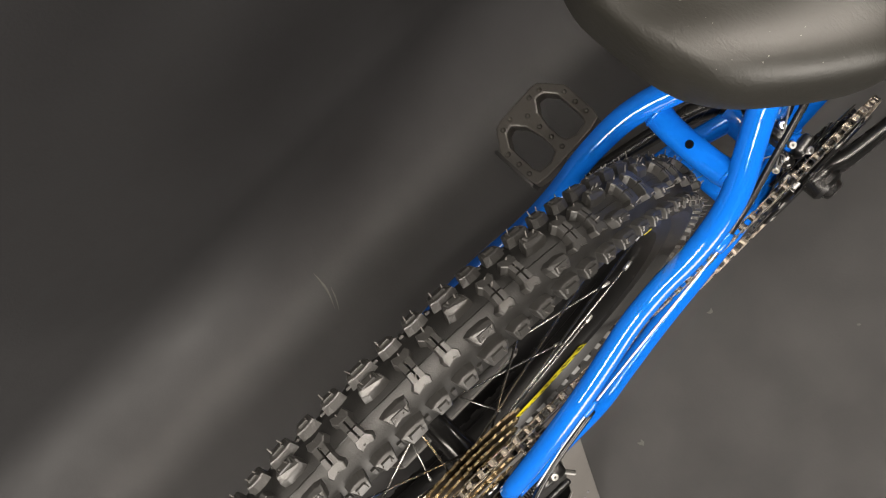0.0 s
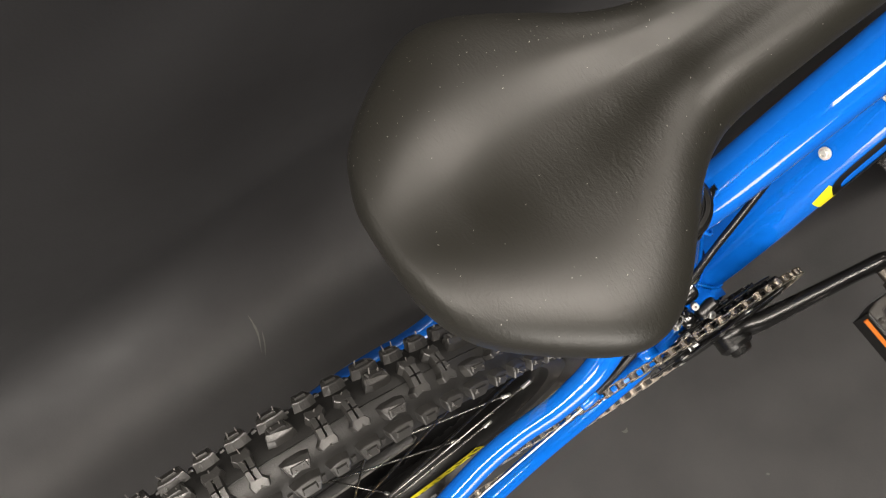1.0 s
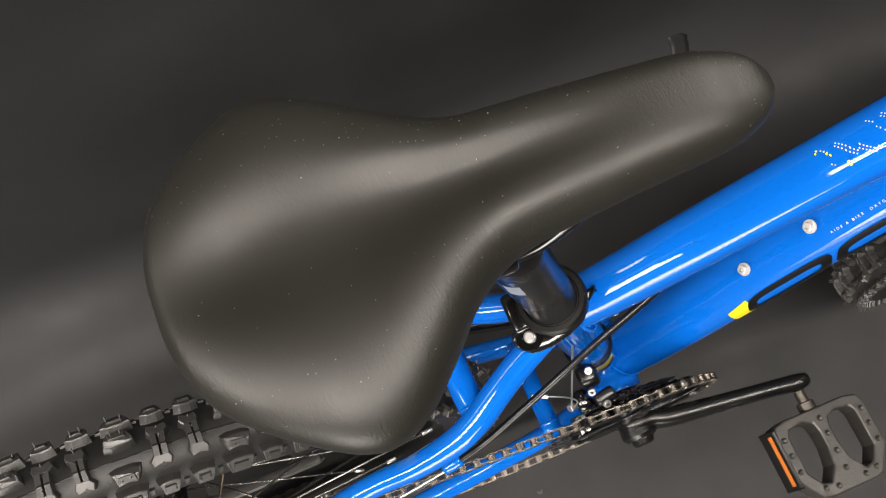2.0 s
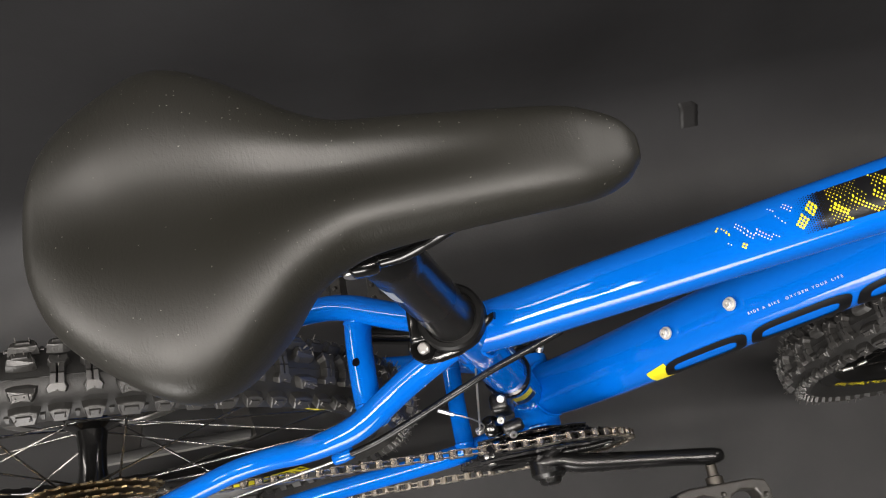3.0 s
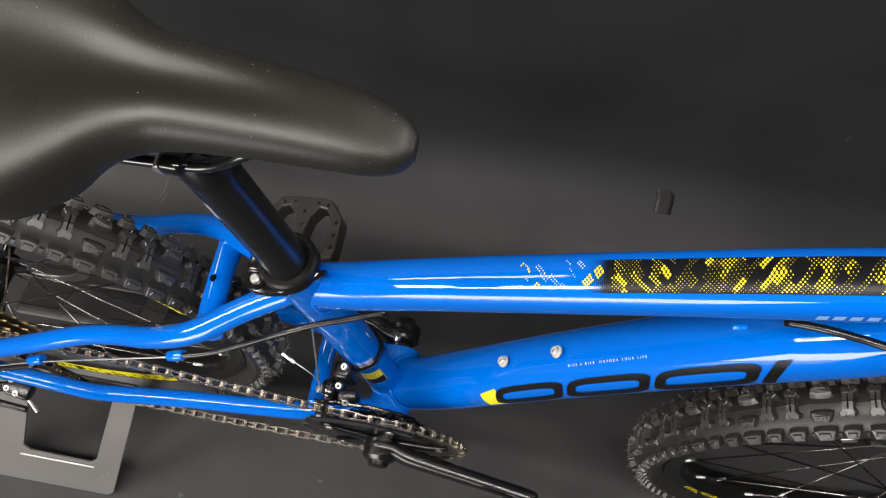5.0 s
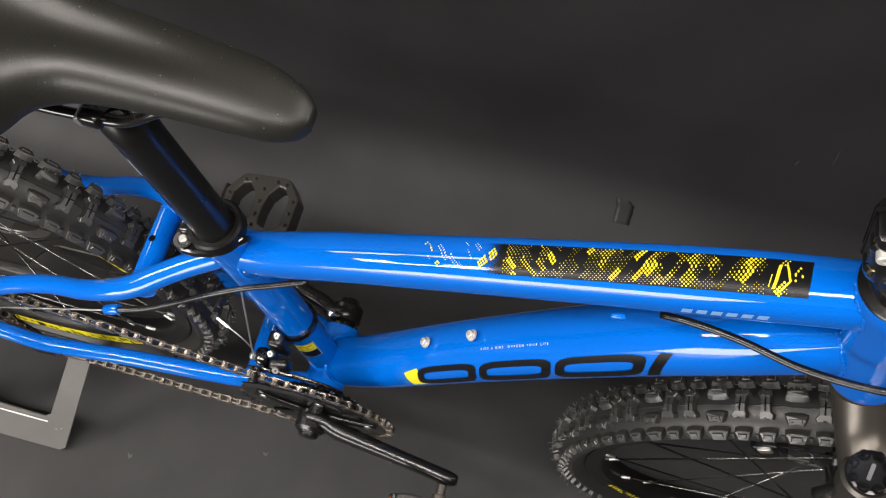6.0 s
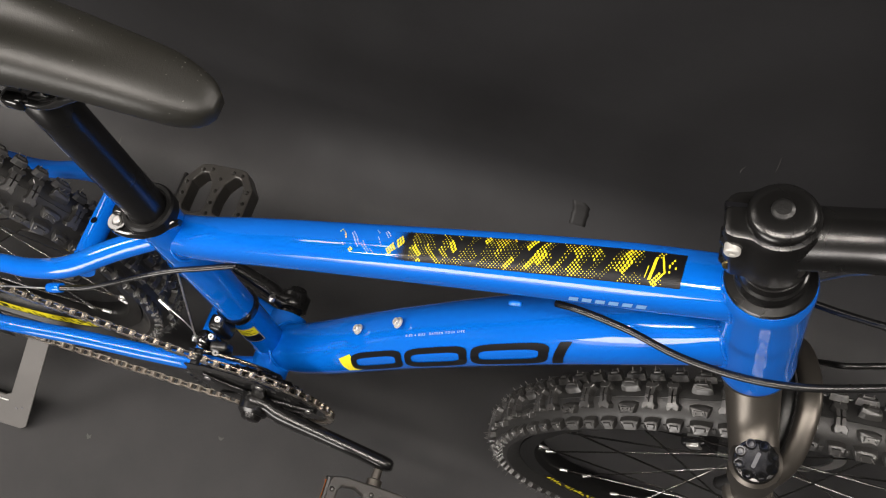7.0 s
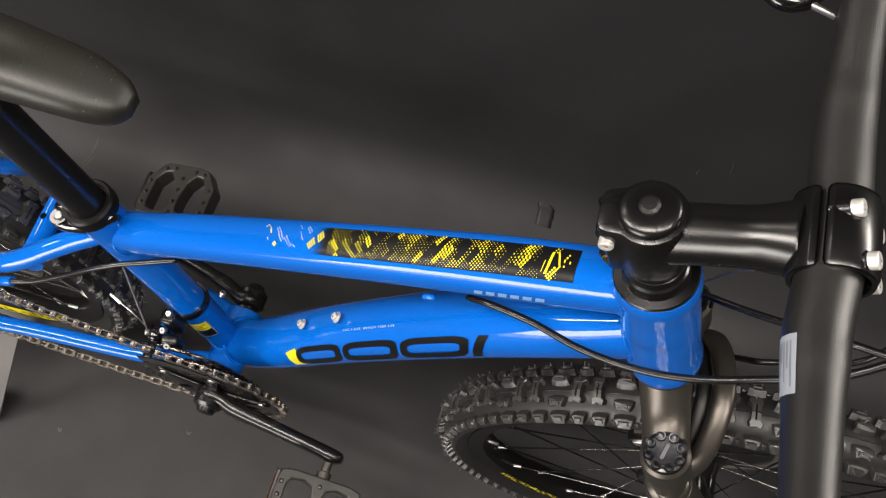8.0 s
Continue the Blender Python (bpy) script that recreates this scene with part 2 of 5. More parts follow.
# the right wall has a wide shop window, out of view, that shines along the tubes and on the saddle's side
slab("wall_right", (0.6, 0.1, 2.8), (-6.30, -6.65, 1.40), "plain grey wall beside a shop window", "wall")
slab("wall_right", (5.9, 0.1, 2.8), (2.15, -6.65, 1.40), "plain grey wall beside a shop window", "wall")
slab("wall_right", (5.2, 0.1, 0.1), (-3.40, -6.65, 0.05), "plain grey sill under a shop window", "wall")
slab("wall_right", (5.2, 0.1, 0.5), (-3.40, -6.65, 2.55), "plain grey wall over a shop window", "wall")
slab("wall_front", (0.1, 11.2, 2.8), (5.05, -1.0, 1.40), "plain grey wall", "wall")
slab("wall_rear", (0.1, 11.2, 2.8), (-6.55, -1.0, 1.40), "plain grey wall", "wall")

# ---- the bicycle ----
bike = thing("bicycle", "blue mountain bicycle with black parts held on a rear floor stand", "bicycle")
# the bicycle leans a little to its left
bike.matrix_world = Matrix.Translation((0, 0, 0.45)) @ Matrix.Rotation(-0.0105, 4, "X") @ Matrix.Translation((0, 0, -0.45))
BB = Vector((0, 0, 0.297))
REAR, FRONT = Vector((-0.398, 0, 0.371)), Vector((0.537, 0, 0.303))
STEER = Vector((0.284, 0, -0.959))
HEAD = Vector((0.366, 0, 0.779))
SEAT = Vector((-0.1752, 0, 0.9845))
SEAT_FOOT = Vector((-0.004, 0, 0.297))


def at_seat(h):
    return SEAT_FOOT + SEAT * h


def at_head(h):
    """A place on the steering axis, h metres up from the head tube's top."""
    return HEAD - STEER * h


# frame
frame_part = part("frame", None, bike, "glossy blue welded aluminium frame")
part("seat_tube", sweep("seat_tube", [(*at_seat(-0.02), 0.0175), (*at_seat(0.08), 0.0175), (*at_seat(0.26), 0.0182), (*at_seat(0.316), 0.0192)], BLUE, 16), frame_part)
TOP = [(-0.058, 0, 0.568, 0.016, 0.0185), (-0.02, 0, 0.582, 0.0170, 0.0180), (0.03, 0, 0.610, 0.0178, 0.0172), (0.09, 0, 0.641, 0.0185, 0.0170), (0.202, 0, 0.697, 0.0195, 0.0175), (0.29, 0, 0.7375, 0.0200, 0.0190), (0.366, 0, 0.768, 0.0185, 0.019)]
part("top_tube", sweep("top_tube", TOP, BLUE, 60, 32, power=2.5), frame_part)
DOWN = [(0.006, 0, 0.296, 0.025, 0.024), (0.05, 0, 0.338, 0.0268, 0.0262), (0.15, 0, 0.470, 0.0272, 0.0268), (0.25, 0, 0.590, 0.0272, 0.0268), (0.315, 0, 0.654, 0.0256, 0.0262), (0.392, 0, 0.702, 0.0160, 0.028)]
part("down_tube", sweep("down_tube", DOWN, BLUE, 60, 32, power=2.3), frame_part)
part("head_tube", lathe("head_tube", [(0.019, 0.01), (0.0255, 0.01), (0.0262, 0.007), (0.0266, 0.0), (0.0258, -0.006), (0.0254, -0.03), (0.0254, -0.095), (0.0258, -0.108), (0.0266, -0.114), (0.0266, -0.1225), (0.0260, -0.1255), (0.019, -0.1255)], BLUE, HEAD, -STEER, 48), frame_part)
part("bottom_bracket_shell", lathe("shell", [(0.017, -0.035), (0.0205, -0.035), (0.021, -0.033), (0.021, 0.033), (0.0205, 0.035), (0.017, 0.035)], BLUE, BB, (0, 1, 0), 40), frame_part)
for s in (-1, 1):
    part("seat_stay", sweep("seat_stay", [(x, s * y + 0.0018, z, r) for x, y, z, r in ((-0.060, 0.008, 0.571, 0.0095), (-0.09, 0.020, 0.557, 0.0098), (-0.11, 0.030, 0.548, 0.0098), (-0.13, 0.0405, 0.538, 0.0098), (-0.15, 0.0470, 0.529, 0.0094), (-0.18, 0.0500, 0.515, 0.0088), (-0.21, 0.0490, 0.5015, 0.0084), (-0.24, 0.0508, 0.489, 0.0083), (-0.27, 0.0560, 0.476, 0.0083), (-0.30, 0.0610, 0.460, 0.0083), (-0.34, 0.0655, 0.434, 0.0082), (REAR.x + 0.006, 0.069, 0.390, 0.008))], BLUE, 64, 20), frame_part)
    part("chain_stay", sweep("chain_stay", [(x, s * y + 0.001, z, p, q) for x, y, z, p, q in ((-0.012, 0.028, 0.296, 0.010, 0.014), (-0.07, 0.043, 0.300, 0.0095, 0.0115), (-0.13, 0.0505, 0.305, 0.0090, 0.0100), (-0.20, 0.0575, 0.313, 0.0085, 0.0088), (-0.25, 0.0640, 0.321, 0.0082, 0.0082), (-0.285, 0.0690, 0.331, 0.0080, 0.0080), (-0.32, 0.0698, 0.346, 0.0078, 0.0078), (REAR.x + 0.01, 0.069, 0.367, 0.008, 0.008))], BLUE, 56, 18), frame_part)
    part("dropout", plate("dropout", [(-0.024, -0.012), (0.0, -0.022), (0.03, -0.012), (0.04, 0.004), (0.024, 0.018), (0.0, 0.022), (-0.02, 0.012)], 0.006, basis(REAR + Vector((0, s * 0.069 + 0.003, 0)), (1, 0, 0.1), (0, 0, 1)), BLUE, 0.001), frame_part)
part("brake_bridge", sweep("bridge", [(-0.126, 0.044, 0.534, 0.0110), (-0.130, 0.02, 0.531, 0.0098), (-0.130, -0.02, 0.531, 0.0098), (-0.126, -0.042, 0.534, 0.0110)], BLUE, 12, 18, up=(0, 0, 1)), frame_part)
part("chain_stay_bridge", sweep("bridge", [(-0.072, 0.044, 0.308, 0.009), (-0.073, 0, 0.308, 0.0085), (-0.072, -0.044, 0.308, 0.009)], BLUE, 10, 16, up=(0, 0, 1)), frame_part)
# no opening here: a near-black disc carries the hole's shade as colour
part("bridge_hole_shade", lathe("hole_shade", [(0, 0.0004), (0.0026, 0.0004), (0.003, 0.0)], SHADED_HOLLOW, (-0.1330, 0.002, 0.5404), (-0.3, 0, 0.95), 16), frame_part)


CROWN, ROUND = 0.2848, 0.0240


def tread_place(c, ang, v, h):
    """A place on the tread: the angle round the wheel, v metres across from the middle, h above the casing."""
    r = CROWN - ROUND + (ROUND + h) * math.cos(v / ROUND)
    return c + Vector((r * math.sin(ang), (ROUND + h) * math.sin(v / ROUND), r * math.cos(ang)))


def tyre_parts(wheel, c, turn):
    """Tyre, tread and rim of a wheel round the axle c; turn: where the pattern begins, in degrees from the top."""
    prof = [(0.2525, -0.011), (0.2548, -0.0150)]
    for k in range(-9, 10):
        w = k * 0.148
        prof.append((CROWN - ROUND + ROUND * math.cos(w) + (0.0005 if k == 0 else 0), ROUND * math.sin(w)))
        if k in (-1, 0):
            w += 0.13 if k < 0 else 0.018
            prof.append((CROWN - ROUND + ROUND * math.cos(w), ROUND * math.sin(w)))
    prof += [(0.2548, 0.0150), (0.2525, 0.011)]
    part("tyre", lathe("tyre", prof, CASING_SHADED, c, (0, 1, 0), 128), wheel, "black knobbly rubber tyre")
    verts, faces, hairs = [], [], []

    def block(a0, outline, h, side=1, ramp=0.0, low=0.0):
        """A moulded block: its outline in millimetres along and across the tread, its height; ramp slopes its inner face."""
        mu = sum(p[0] for p in outline) / len(outline)
        mv = sum(p[1] for p in outline) / len(outline)
        inner = min(p[1] for p in outline)
        k, n = len(verts), len(outline)
        pts = outline if side > 0 else outline[::-1]
        for grow, lift in ((1.16, -0.0008), (1.03, h * 0.90), (0.92, h)):
            for u, v in pts:
                du, dv = (u - mu) * grow, (v - mv) * grow
                if lift > 0 and v < mv:
                    dv += ramp * (mv - v) / max(0.1, mv - inner)
                drop = low * h * (mv - v) / max(0.1, mv - inner) if lift > 0 and v < mv else 0.0
                verts.append(tread_place(c, a0 + (mu + du) / 288, side * (mv + dv) / 1000, max(lift - drop, -0.0008)))
        for q in range(2):
            faces.extend((k + q * n + i, k + q * n + (i + 1) % n, k + (q + 1) * n + (i + 1) % n, k + (q + 1) * n + i) for i in range(n))
        faces.append(tuple(k + 2 * n + i for i in range(n)))

    periods = 29
    for i in range(periods):
        step = 2 * math.pi / periods
        a0 = radians(turn) + i * step
        for f, end, waist, reach in ((0.33, 5.9, 3.9, 9.6), (0.64, 5.4, 3.4, 10.0)):
            a = a0 + f * step
            for sd in (-1, 1):
                k = 0.8 * sd * (1 if f < 0.5 else -1)
                # each half: two bars beside a slit, and a flared end
                block(a, [(-waist, 0.25), (-0.55, 0.25), (-0.55 + k * 0.3, 5.2), (-waist - 0.3 + k * 0.3, 5.4)], 0.0064, sd)
                block(a, [(0.55, 0.25), (waist, 0.25), (waist + 0.3 + k * 0.3, 5.2), (0.55 + k * 0.3, 5.4)], 0.0064, sd)
                block(a, [(-waist - 0.2 + k * 0.3, 4.9), (waist + 0.2 + k * 0.3, 4.9), (end + k, 7.2), (end - 0.9 + k, reach), (0.6 + k, reach - 0.9), (-0.6 + k, reach - 0.9), (-end + 0.9 + k, reach), (-end + k, 7.2)], 0.0066, sd)
                hairs.append((a + k / 288 + random.uniform(-0.002, 0.002), sd * (reach - 1.4) / 1000, 0.0054))
                if random.random() < 0.4:
                    hairs.append((a + k / 288, sd * 0.0035, 0.0054))
        for sd in (-1, 1):
            # the broad pair that flanks the bare middle: a ramp towards the middle and a curved ledge
            block(a0, [(-8.0, 5.4), (-4.0, 4.2), (4.0, 4.2), (8.0, 5.4), (7.4, 9.2), (5.4, 13.0), (0.0, 12.0), (-5.4, 13.0), (-7.4, 9.2)], 0.0064, sd, 1.8, 0.35)
            block(a0, [(-4.4, 8.8), (4.4, 8.8), (5.0, 11.6), (-5.0, 11.6)], 0.0075, sd)
            for u in (-2.6, 2.6):
                hairs.append((a0 + u / 288, sd * 0.0102, 0.0062))
            for f, half, far in ((0.0, 7.8, 25.6), (0.33, 5.7, 25.0), (0.65, 6.0, 25.4)):
                a = a0 + f * step
                block(a, [(-half - 0.6, 18.2), (-half * 0.45, 17.2), (half * 0.45, 17.2), (half + 0.6, 18.2), (half, 21.4), (half * 0.72, far), (-half * 0.72, far), (-half, 21.4)], 0.0066, sd, 1.2, 0.22)
                block(a, [(-half * 0.55, 20.0), (half * 0.55, 20.0), (half * 0.6, 22.6), (-half * 0.6, 22.6)], 0.0074, sd)
                for u in (-half * 0.5, half * 0.5):
                    if random.random() < 0.8:
                        hairs.append((a + u / 288, sd * 0.0214, 0.0060))
            # low ribs down the side of the casing
            for f in (0.16, 0.49, 0.82):
                block(a0 + f * step, [(-1.5, 23.4), (1.5, 23.4), (1.0, 27.6), (-1.0, 27.6)], 0.0014, sd)
    me = link_mesh("tread", verts, faces, RUBBER, False)
    part("tread", me, wheel, "moulded rubber tread blocks", kind="stuff")
    verts, faces = [], []
    for a, v, h in hairs:
        root, long = tread_place(c, a, v, h), random.uniform(0.0022, 0.0058)
        out = (tread_place(c, a, v, h + 0.01) - root).normalized()
        tip = root + (out + Vector((random.uniform(-0.3, 0.3), random.uniform(-0.3, 0.3), random.uniform(-0.3, 0.3)))) * long
        m = axis_frame(out)
        k = len(verts)
        verts += [root + m @ Vector(q) for q in ((0.0006, 0, 0), (-0.0003, 0.0005, 0), (-0.0003, -0.0005, 0))]
        verts += [tip + m @ Vector(q) for q in ((0.0004, 0, 0), (-0.0002, 0.00034, 0), (-0.0002, -0.00034, 0))]
        faces += [(k + i, k + (i + 1) % 3, k + 3 + (i + 1) % 3, k + 3 + i) for i in range(3)] + [(k + 3, k + 4, k + 5)]
    part("whisker_fuzz", link_mesh("whiskers", verts, faces, WHISKER, False), wheel, kind="stuff")
    rim = [(0.2535, -0.0140), (0.2535, -0.0156), (0.249, -0.0156), (0.246, -0.0150), (0.238, -0.0136), (0.2345, -0.008), (0.2335, 0), (0.2345, 0.008), (0.238, 0.0136), (0.246, 0.0150), (0.249, 0.0156), (0.2535, 0.0156), (0.2535, 0.0140), (0.247, 0.010), (0.245, 0), (0.247, -0.010)]
    part("rim", lathe("rim", rim, RIM_BLACK, c, (0, 1, 0), 128, closed=True), wheel, "glossy black alloy rim")


def spokes(wheel, c, count=28, flange=0.021, half=(0.030, 0.030)):
    """Crossed spokes with bright nipples, all on four meshes turned about the axle."""
    kinds = []
    for s in (-1, 1):
        for way in (-1, 1):
            a = Vector((flange * math.sin(way * 1.15), s * half[s > 0], flange * math.cos(way * 1.15)))
            b = Vector((0, s * 0.003, 0.236))
            u = (b - a).normalized()
            m = axis_frame(u)
            verts, faces, fm = [], [], []
            for p, r in ((a, 0.001), (b - u * 0.013, 0.001), (b - u * 0.013, 0.002), (b, 0.0021)):
                for k in range(6):
                    verts.append(p + m @ Vector((r * math.cos(k * math.pi / 3), r * math.sin(k * math.pi / 3), 0)))
            for q in range(3):
                for k in range(6):
                    l = (k + 1) % 6
                    faces.append((q * 6 + k, q * 6 + l, q * 6 + 6 + l, q * 6 + 6 + k))
                    fm.append(1 if q else 0)
            kinds.append(link_mesh("spoke", verts, faces, [SPOKE, STEEL], True, fm))
    for k in range(count):
        ob = part("spoke", kinds[(k % 2) * 2 + (k // 2) % 2], wheel)
        ob.matrix_local = Matrix.Translation(c) @ Matrix.Rotation(2 * math.pi * (k + 0.3) / count, 4, "Y")


SPOKE = material("spoke_steel", (0.26, 0.253, 0.243), 0.24, metal=1.0)
WHISKER = material("whisker_rubber", (0.10, 0.095, 0.09), 0.5)
for name, c, spin in (("rear_wheel", REAR, 16.0), ("front_wheel", FRONT, -41.6)):
    wheel = part(name, None, bike, "black spoked wheel with a knobbly tyre")
    tyre_parts(wheel, c, spin)
    spokes(wheel, c)
    hub = [(0, -0.050), (0.006, -0.050), (0.006, -0.040), (0.014, -0.038), (0.0145, -0.033), (0.024, -0.031), (0.024, -0.028), (0.014, -0.024), (0.012, -0.01), (0.012, 0.01), (0.014, 0.024), (0.024, 0.028), (0.024, 0.031), (0.0145, 0.033), (0.014, 0.038), (0.006, 0.040), (0.006, 0.050), (0, 0.050)]
    part("hub", lathe("hub", hub, BLACK_GLOSS, c, (0, 1, 0), 36), wheel, "black hub shell")
    rotor = lathe("rotor", [(0.068, -0.0009), (0.080, -0.0009), (0.080, 0.0009), (0.068, 0.0009)], STEEL, c + Vector((0, 0.043, 0)), (0, 1, 0), 72, closed=True)
    part("brake_rotor", rotor, wheel, "bright steel brake disc")


def weld(centre, axis, r, s, long=1.0):
    """A lumpy weld bead round a joint."""
    m = axis_frame(axis)
    verts, faces, n, q = [], [], 72, 6
    for k in range(n):
        w = 2 * math.pi * k / n
        thick = 0.6 * s * (1 + 0.16 * math.sin(w * 24) + random.uniform(-0.08, 0.08))
        for j in range(q):
            a = 2 * math.pi * j / q
            rr = r + thick * math.cos(a)
            verts.append(Vector(centre) + m @ Vector((rr * math.cos(w) * long, rr * math.sin(w), thick * math.sin(a))))
    for k in range(n):
        for j in range(q):
            faces.append((k * q + j, ((k + 1) % n) * q + j, ((k + 1) % n) * q + (j + 1) % q, k * q + (j + 1) % q))
    part("weld_bead", link_mesh("weld_bead", verts, faces, BLUE), frame_part)


for s in (-1, 1):
    weld((-0.128, s * 0.0310 + 0.0018, 0.5325), (0.05, 1, 0.05), 0.0098, 0.0022)
    weld((-0.0725, s * 0.036, 0.308), (0, 1, 0), 0.0085, 0.0018)
weld((-0.040, 0, 0.567), (0.87, 0, 0.48), 0.0185, 0.0022)


def joint_weld(points, power, s):
    """A lumpy weld bead where a tube runs into the head tube."""
    c, a, b, ra, rb, t = rings(points, 200)
    line = []
    for w in np.linspace(0, 2 * math.pi, 161)[:-1]:
        u, v = math.cos(w), math.sin(w)
        u, v = math.copysign(abs(u) ** (2 / power), u), math.copysign(abs(v) ** (2 / power), v)
        for k in range(100, 200):
            p = Vector(c[k] + a[k] * ra[k] * u + b[k] * rb[k] * v)
            d = p - HEAD
            if (d - STEER * d.dot(STEER)).length < 0.0262:
                break
        line.append(p)
    verts, faces, n, q = [], [], len(line), 6
    mid = sum(line, Vector()) / n
    for k, p in enumerate(line):
        way = (line[(k + 1) % n] - line[k - 1]).normalized()
        out = (p - mid - way * (p - mid).dot(way)).normalized()
        side = way.cross(out)
        thick = s * (1 + 0.14 * math.sin(k * 1.57) + random.uniform(-0.08, 0.08))
        verts += [p + out * thick * math.cos(2 * math.pi * j / q) + side * thick * 1.3 * math.sin(2 * math.pi * j / q) for j in range(q)]
    for k in range(n):
        i = (k + 1) % n
        faces += [(k * q + j, i * q + j, i * q + (j + 1) % q, k * q + (j + 1) % q) for j in range(q)]
    part("weld_bead", link_mesh("weld_bead", verts, faces, BLUE), frame_part)


joint_weld(TOP, 2.5, 0.0012)
joint_weld(DOWN, 2.3, 0.0013)
weld((0.016, 0, 0.312), (0.68, 0, 0.73), 0.0262, 0.0024)
weld(at_seat(0.020), SEAT, 0.0172, 0.0022)

# seat post, clamp, saddle
post = part("seat_post", rod("seat_post", at_seat(0.30), at_seat(0.449), 0.0155, POST_BLACK, 48), bike, "black anodised seat post")
clamp = part("seat_clamp", lathe("seat_clamp", [(0.0157, 0), (0.0205, 0), (0.0216, 0.0015), (0.0216, 0.0120), (0.0200, 0.0140), (0.0172, 0.0140), (0.0166, 0.0128), (0.0157, 0.0128)], RIM_BLACK, at_seat(0.312), SEAT, 48, closed=True), bike, "black quick-release seat clamp")
SADDLE = Vector((0, 0.0053, 0))
STATIONS = [
    (-0.2175, 0.008, 0.832, 0.012), (-0.2165, 0.021, 0.841, 0.018), (-0.2120, 0.0345, 0.8470, 0.024), (-0.206, 0.0445, 0.8495, 0.028), (-0.196, 0.0545, 0.8515, 0.032), (-0.182, 0.0655, 0.852, 0.035),
    (-0.168, 0.0735, 0.852, 0.037), (-0.155, 0.0752, 0.850, 0.038), (-0.140, 0.0700, 0.847, 0.038), (-0.124, 0.0575, 0.844, 0.037), (-0.110, 0.0440, 0.841, 0.027), (-0.096, 0.0345, 0.838, 0.023), (-0.08, 0.0295, 0.836, 0.021),
    (-0.04, 0.0258, 0.829, 0.0155), (0.0, 0.0228, 0.821, 0.0155), (0.016, 0.0195, 0.815, 0.016), (0.028, 0.014, 0.809, 0.013), (0.0345, 0.0065, 0.803, 0.008),
]
sec = spline(STATIONS, 90)
verts, faces, cols = [], [], 61
for x, w, z, drop in sec:
    chan = max(0.0, min(1.0, (-0.02 - x) / 0.1)) * max(0.0, min(1.0, (x + 0.216) / 0.03))
    for k in range(cols):
        u = -1 + 2 * k / (cols - 1)
        a = abs(u)
        deep = min(0.0225, w * 0.72)
        if a <= 0.86:
            th = math.pi / 2 * a / 0.86
            yy = math.sin(th) ** 0.66
            y = w * yy
            h = -deep * (1 - math.cos(th) ** 0.66) - 0.0085 * chan * math.exp(-((yy / 0.34) ** 2))
        else:
            q = (a - 0.86) / 0.14
            y = w - 0.004 * q**2 * min(1, w / 0.04)
            h = -deep - max(0.0, drop - deep * 0.6) * q
        if u > 0:
            y *= 0.95 - 0.15 * math.exp(-(((x + 0.128) / 0.040) ** 2)) - 0.05 * math.exp(-(((x + 0.185) / 0.03) ** 2))
        else:
            y *= 1 + 0.005 * math.exp(-(((x + 0.190) / 0.022) ** 2)) + 0.035 * math.exp(-(((x + 0.152) / 0.024) ** 2)) - 0.03 * math.exp(-(((x + 0.118) / 0.022) ** 2))
        verts.append((x, math.copysign(y, u) + SADDLE.y + (0.012 * (x + 0.10) if x > -0.10 else 0.034 * (x + 0.10)), z + h))
n = len(sec)
faces = [(i * cols + j, i * cols + j + 1, (i + 1) * cols + j + 1, (i + 1) * cols + j) for i in range(n - 1) for j in range(cols - 1)]
faces += [tuple(range(cols - 1, -1, -1)), tuple((n - 1) * cols + j for j in range(cols))]
saddle = part("saddle", link_mesh("saddle", verts, [f[::-1] for f in faces], VINYL), bike, "black vinyl saddle with dust specks")

specks, quads = [], []
for k in range(230):
    i, j = random.randrange(14, n - 4), random.randrange(12, cols - 12)
    if random.random() < 0.45:
        i, j = random.randrange(12, 86), random.randrange(34, cols - 14)
    a, size = Vector(verts[i * cols + j]), random.choice((0.00010, 0.00013, 0.00017, 0.00024))
    w = random.uniform(0, 3.14)
    u = Vector((math.cos(w), math.sin(w), 0)) * size * random.choice((1, 1, 2.2))
    v = Vector((-math.sin(w), math.cos(w), 0)) * size * 0.7
    k = len(specks)
    specks += [a + u, a + v, a - u, a - v, a + Vector((0, 0, size * 0.9 + 0.00008))]
    quads += [(k, k + 1, k + 4), (k + 1, k + 2, k + 4), (k + 2, k + 3, k + 4), (k + 3, k, k + 4)]
part("dust_specks", link_mesh("dust_specks", specks, quads, DUST, False), saddle, "tiny pale dust specks", "stuff")

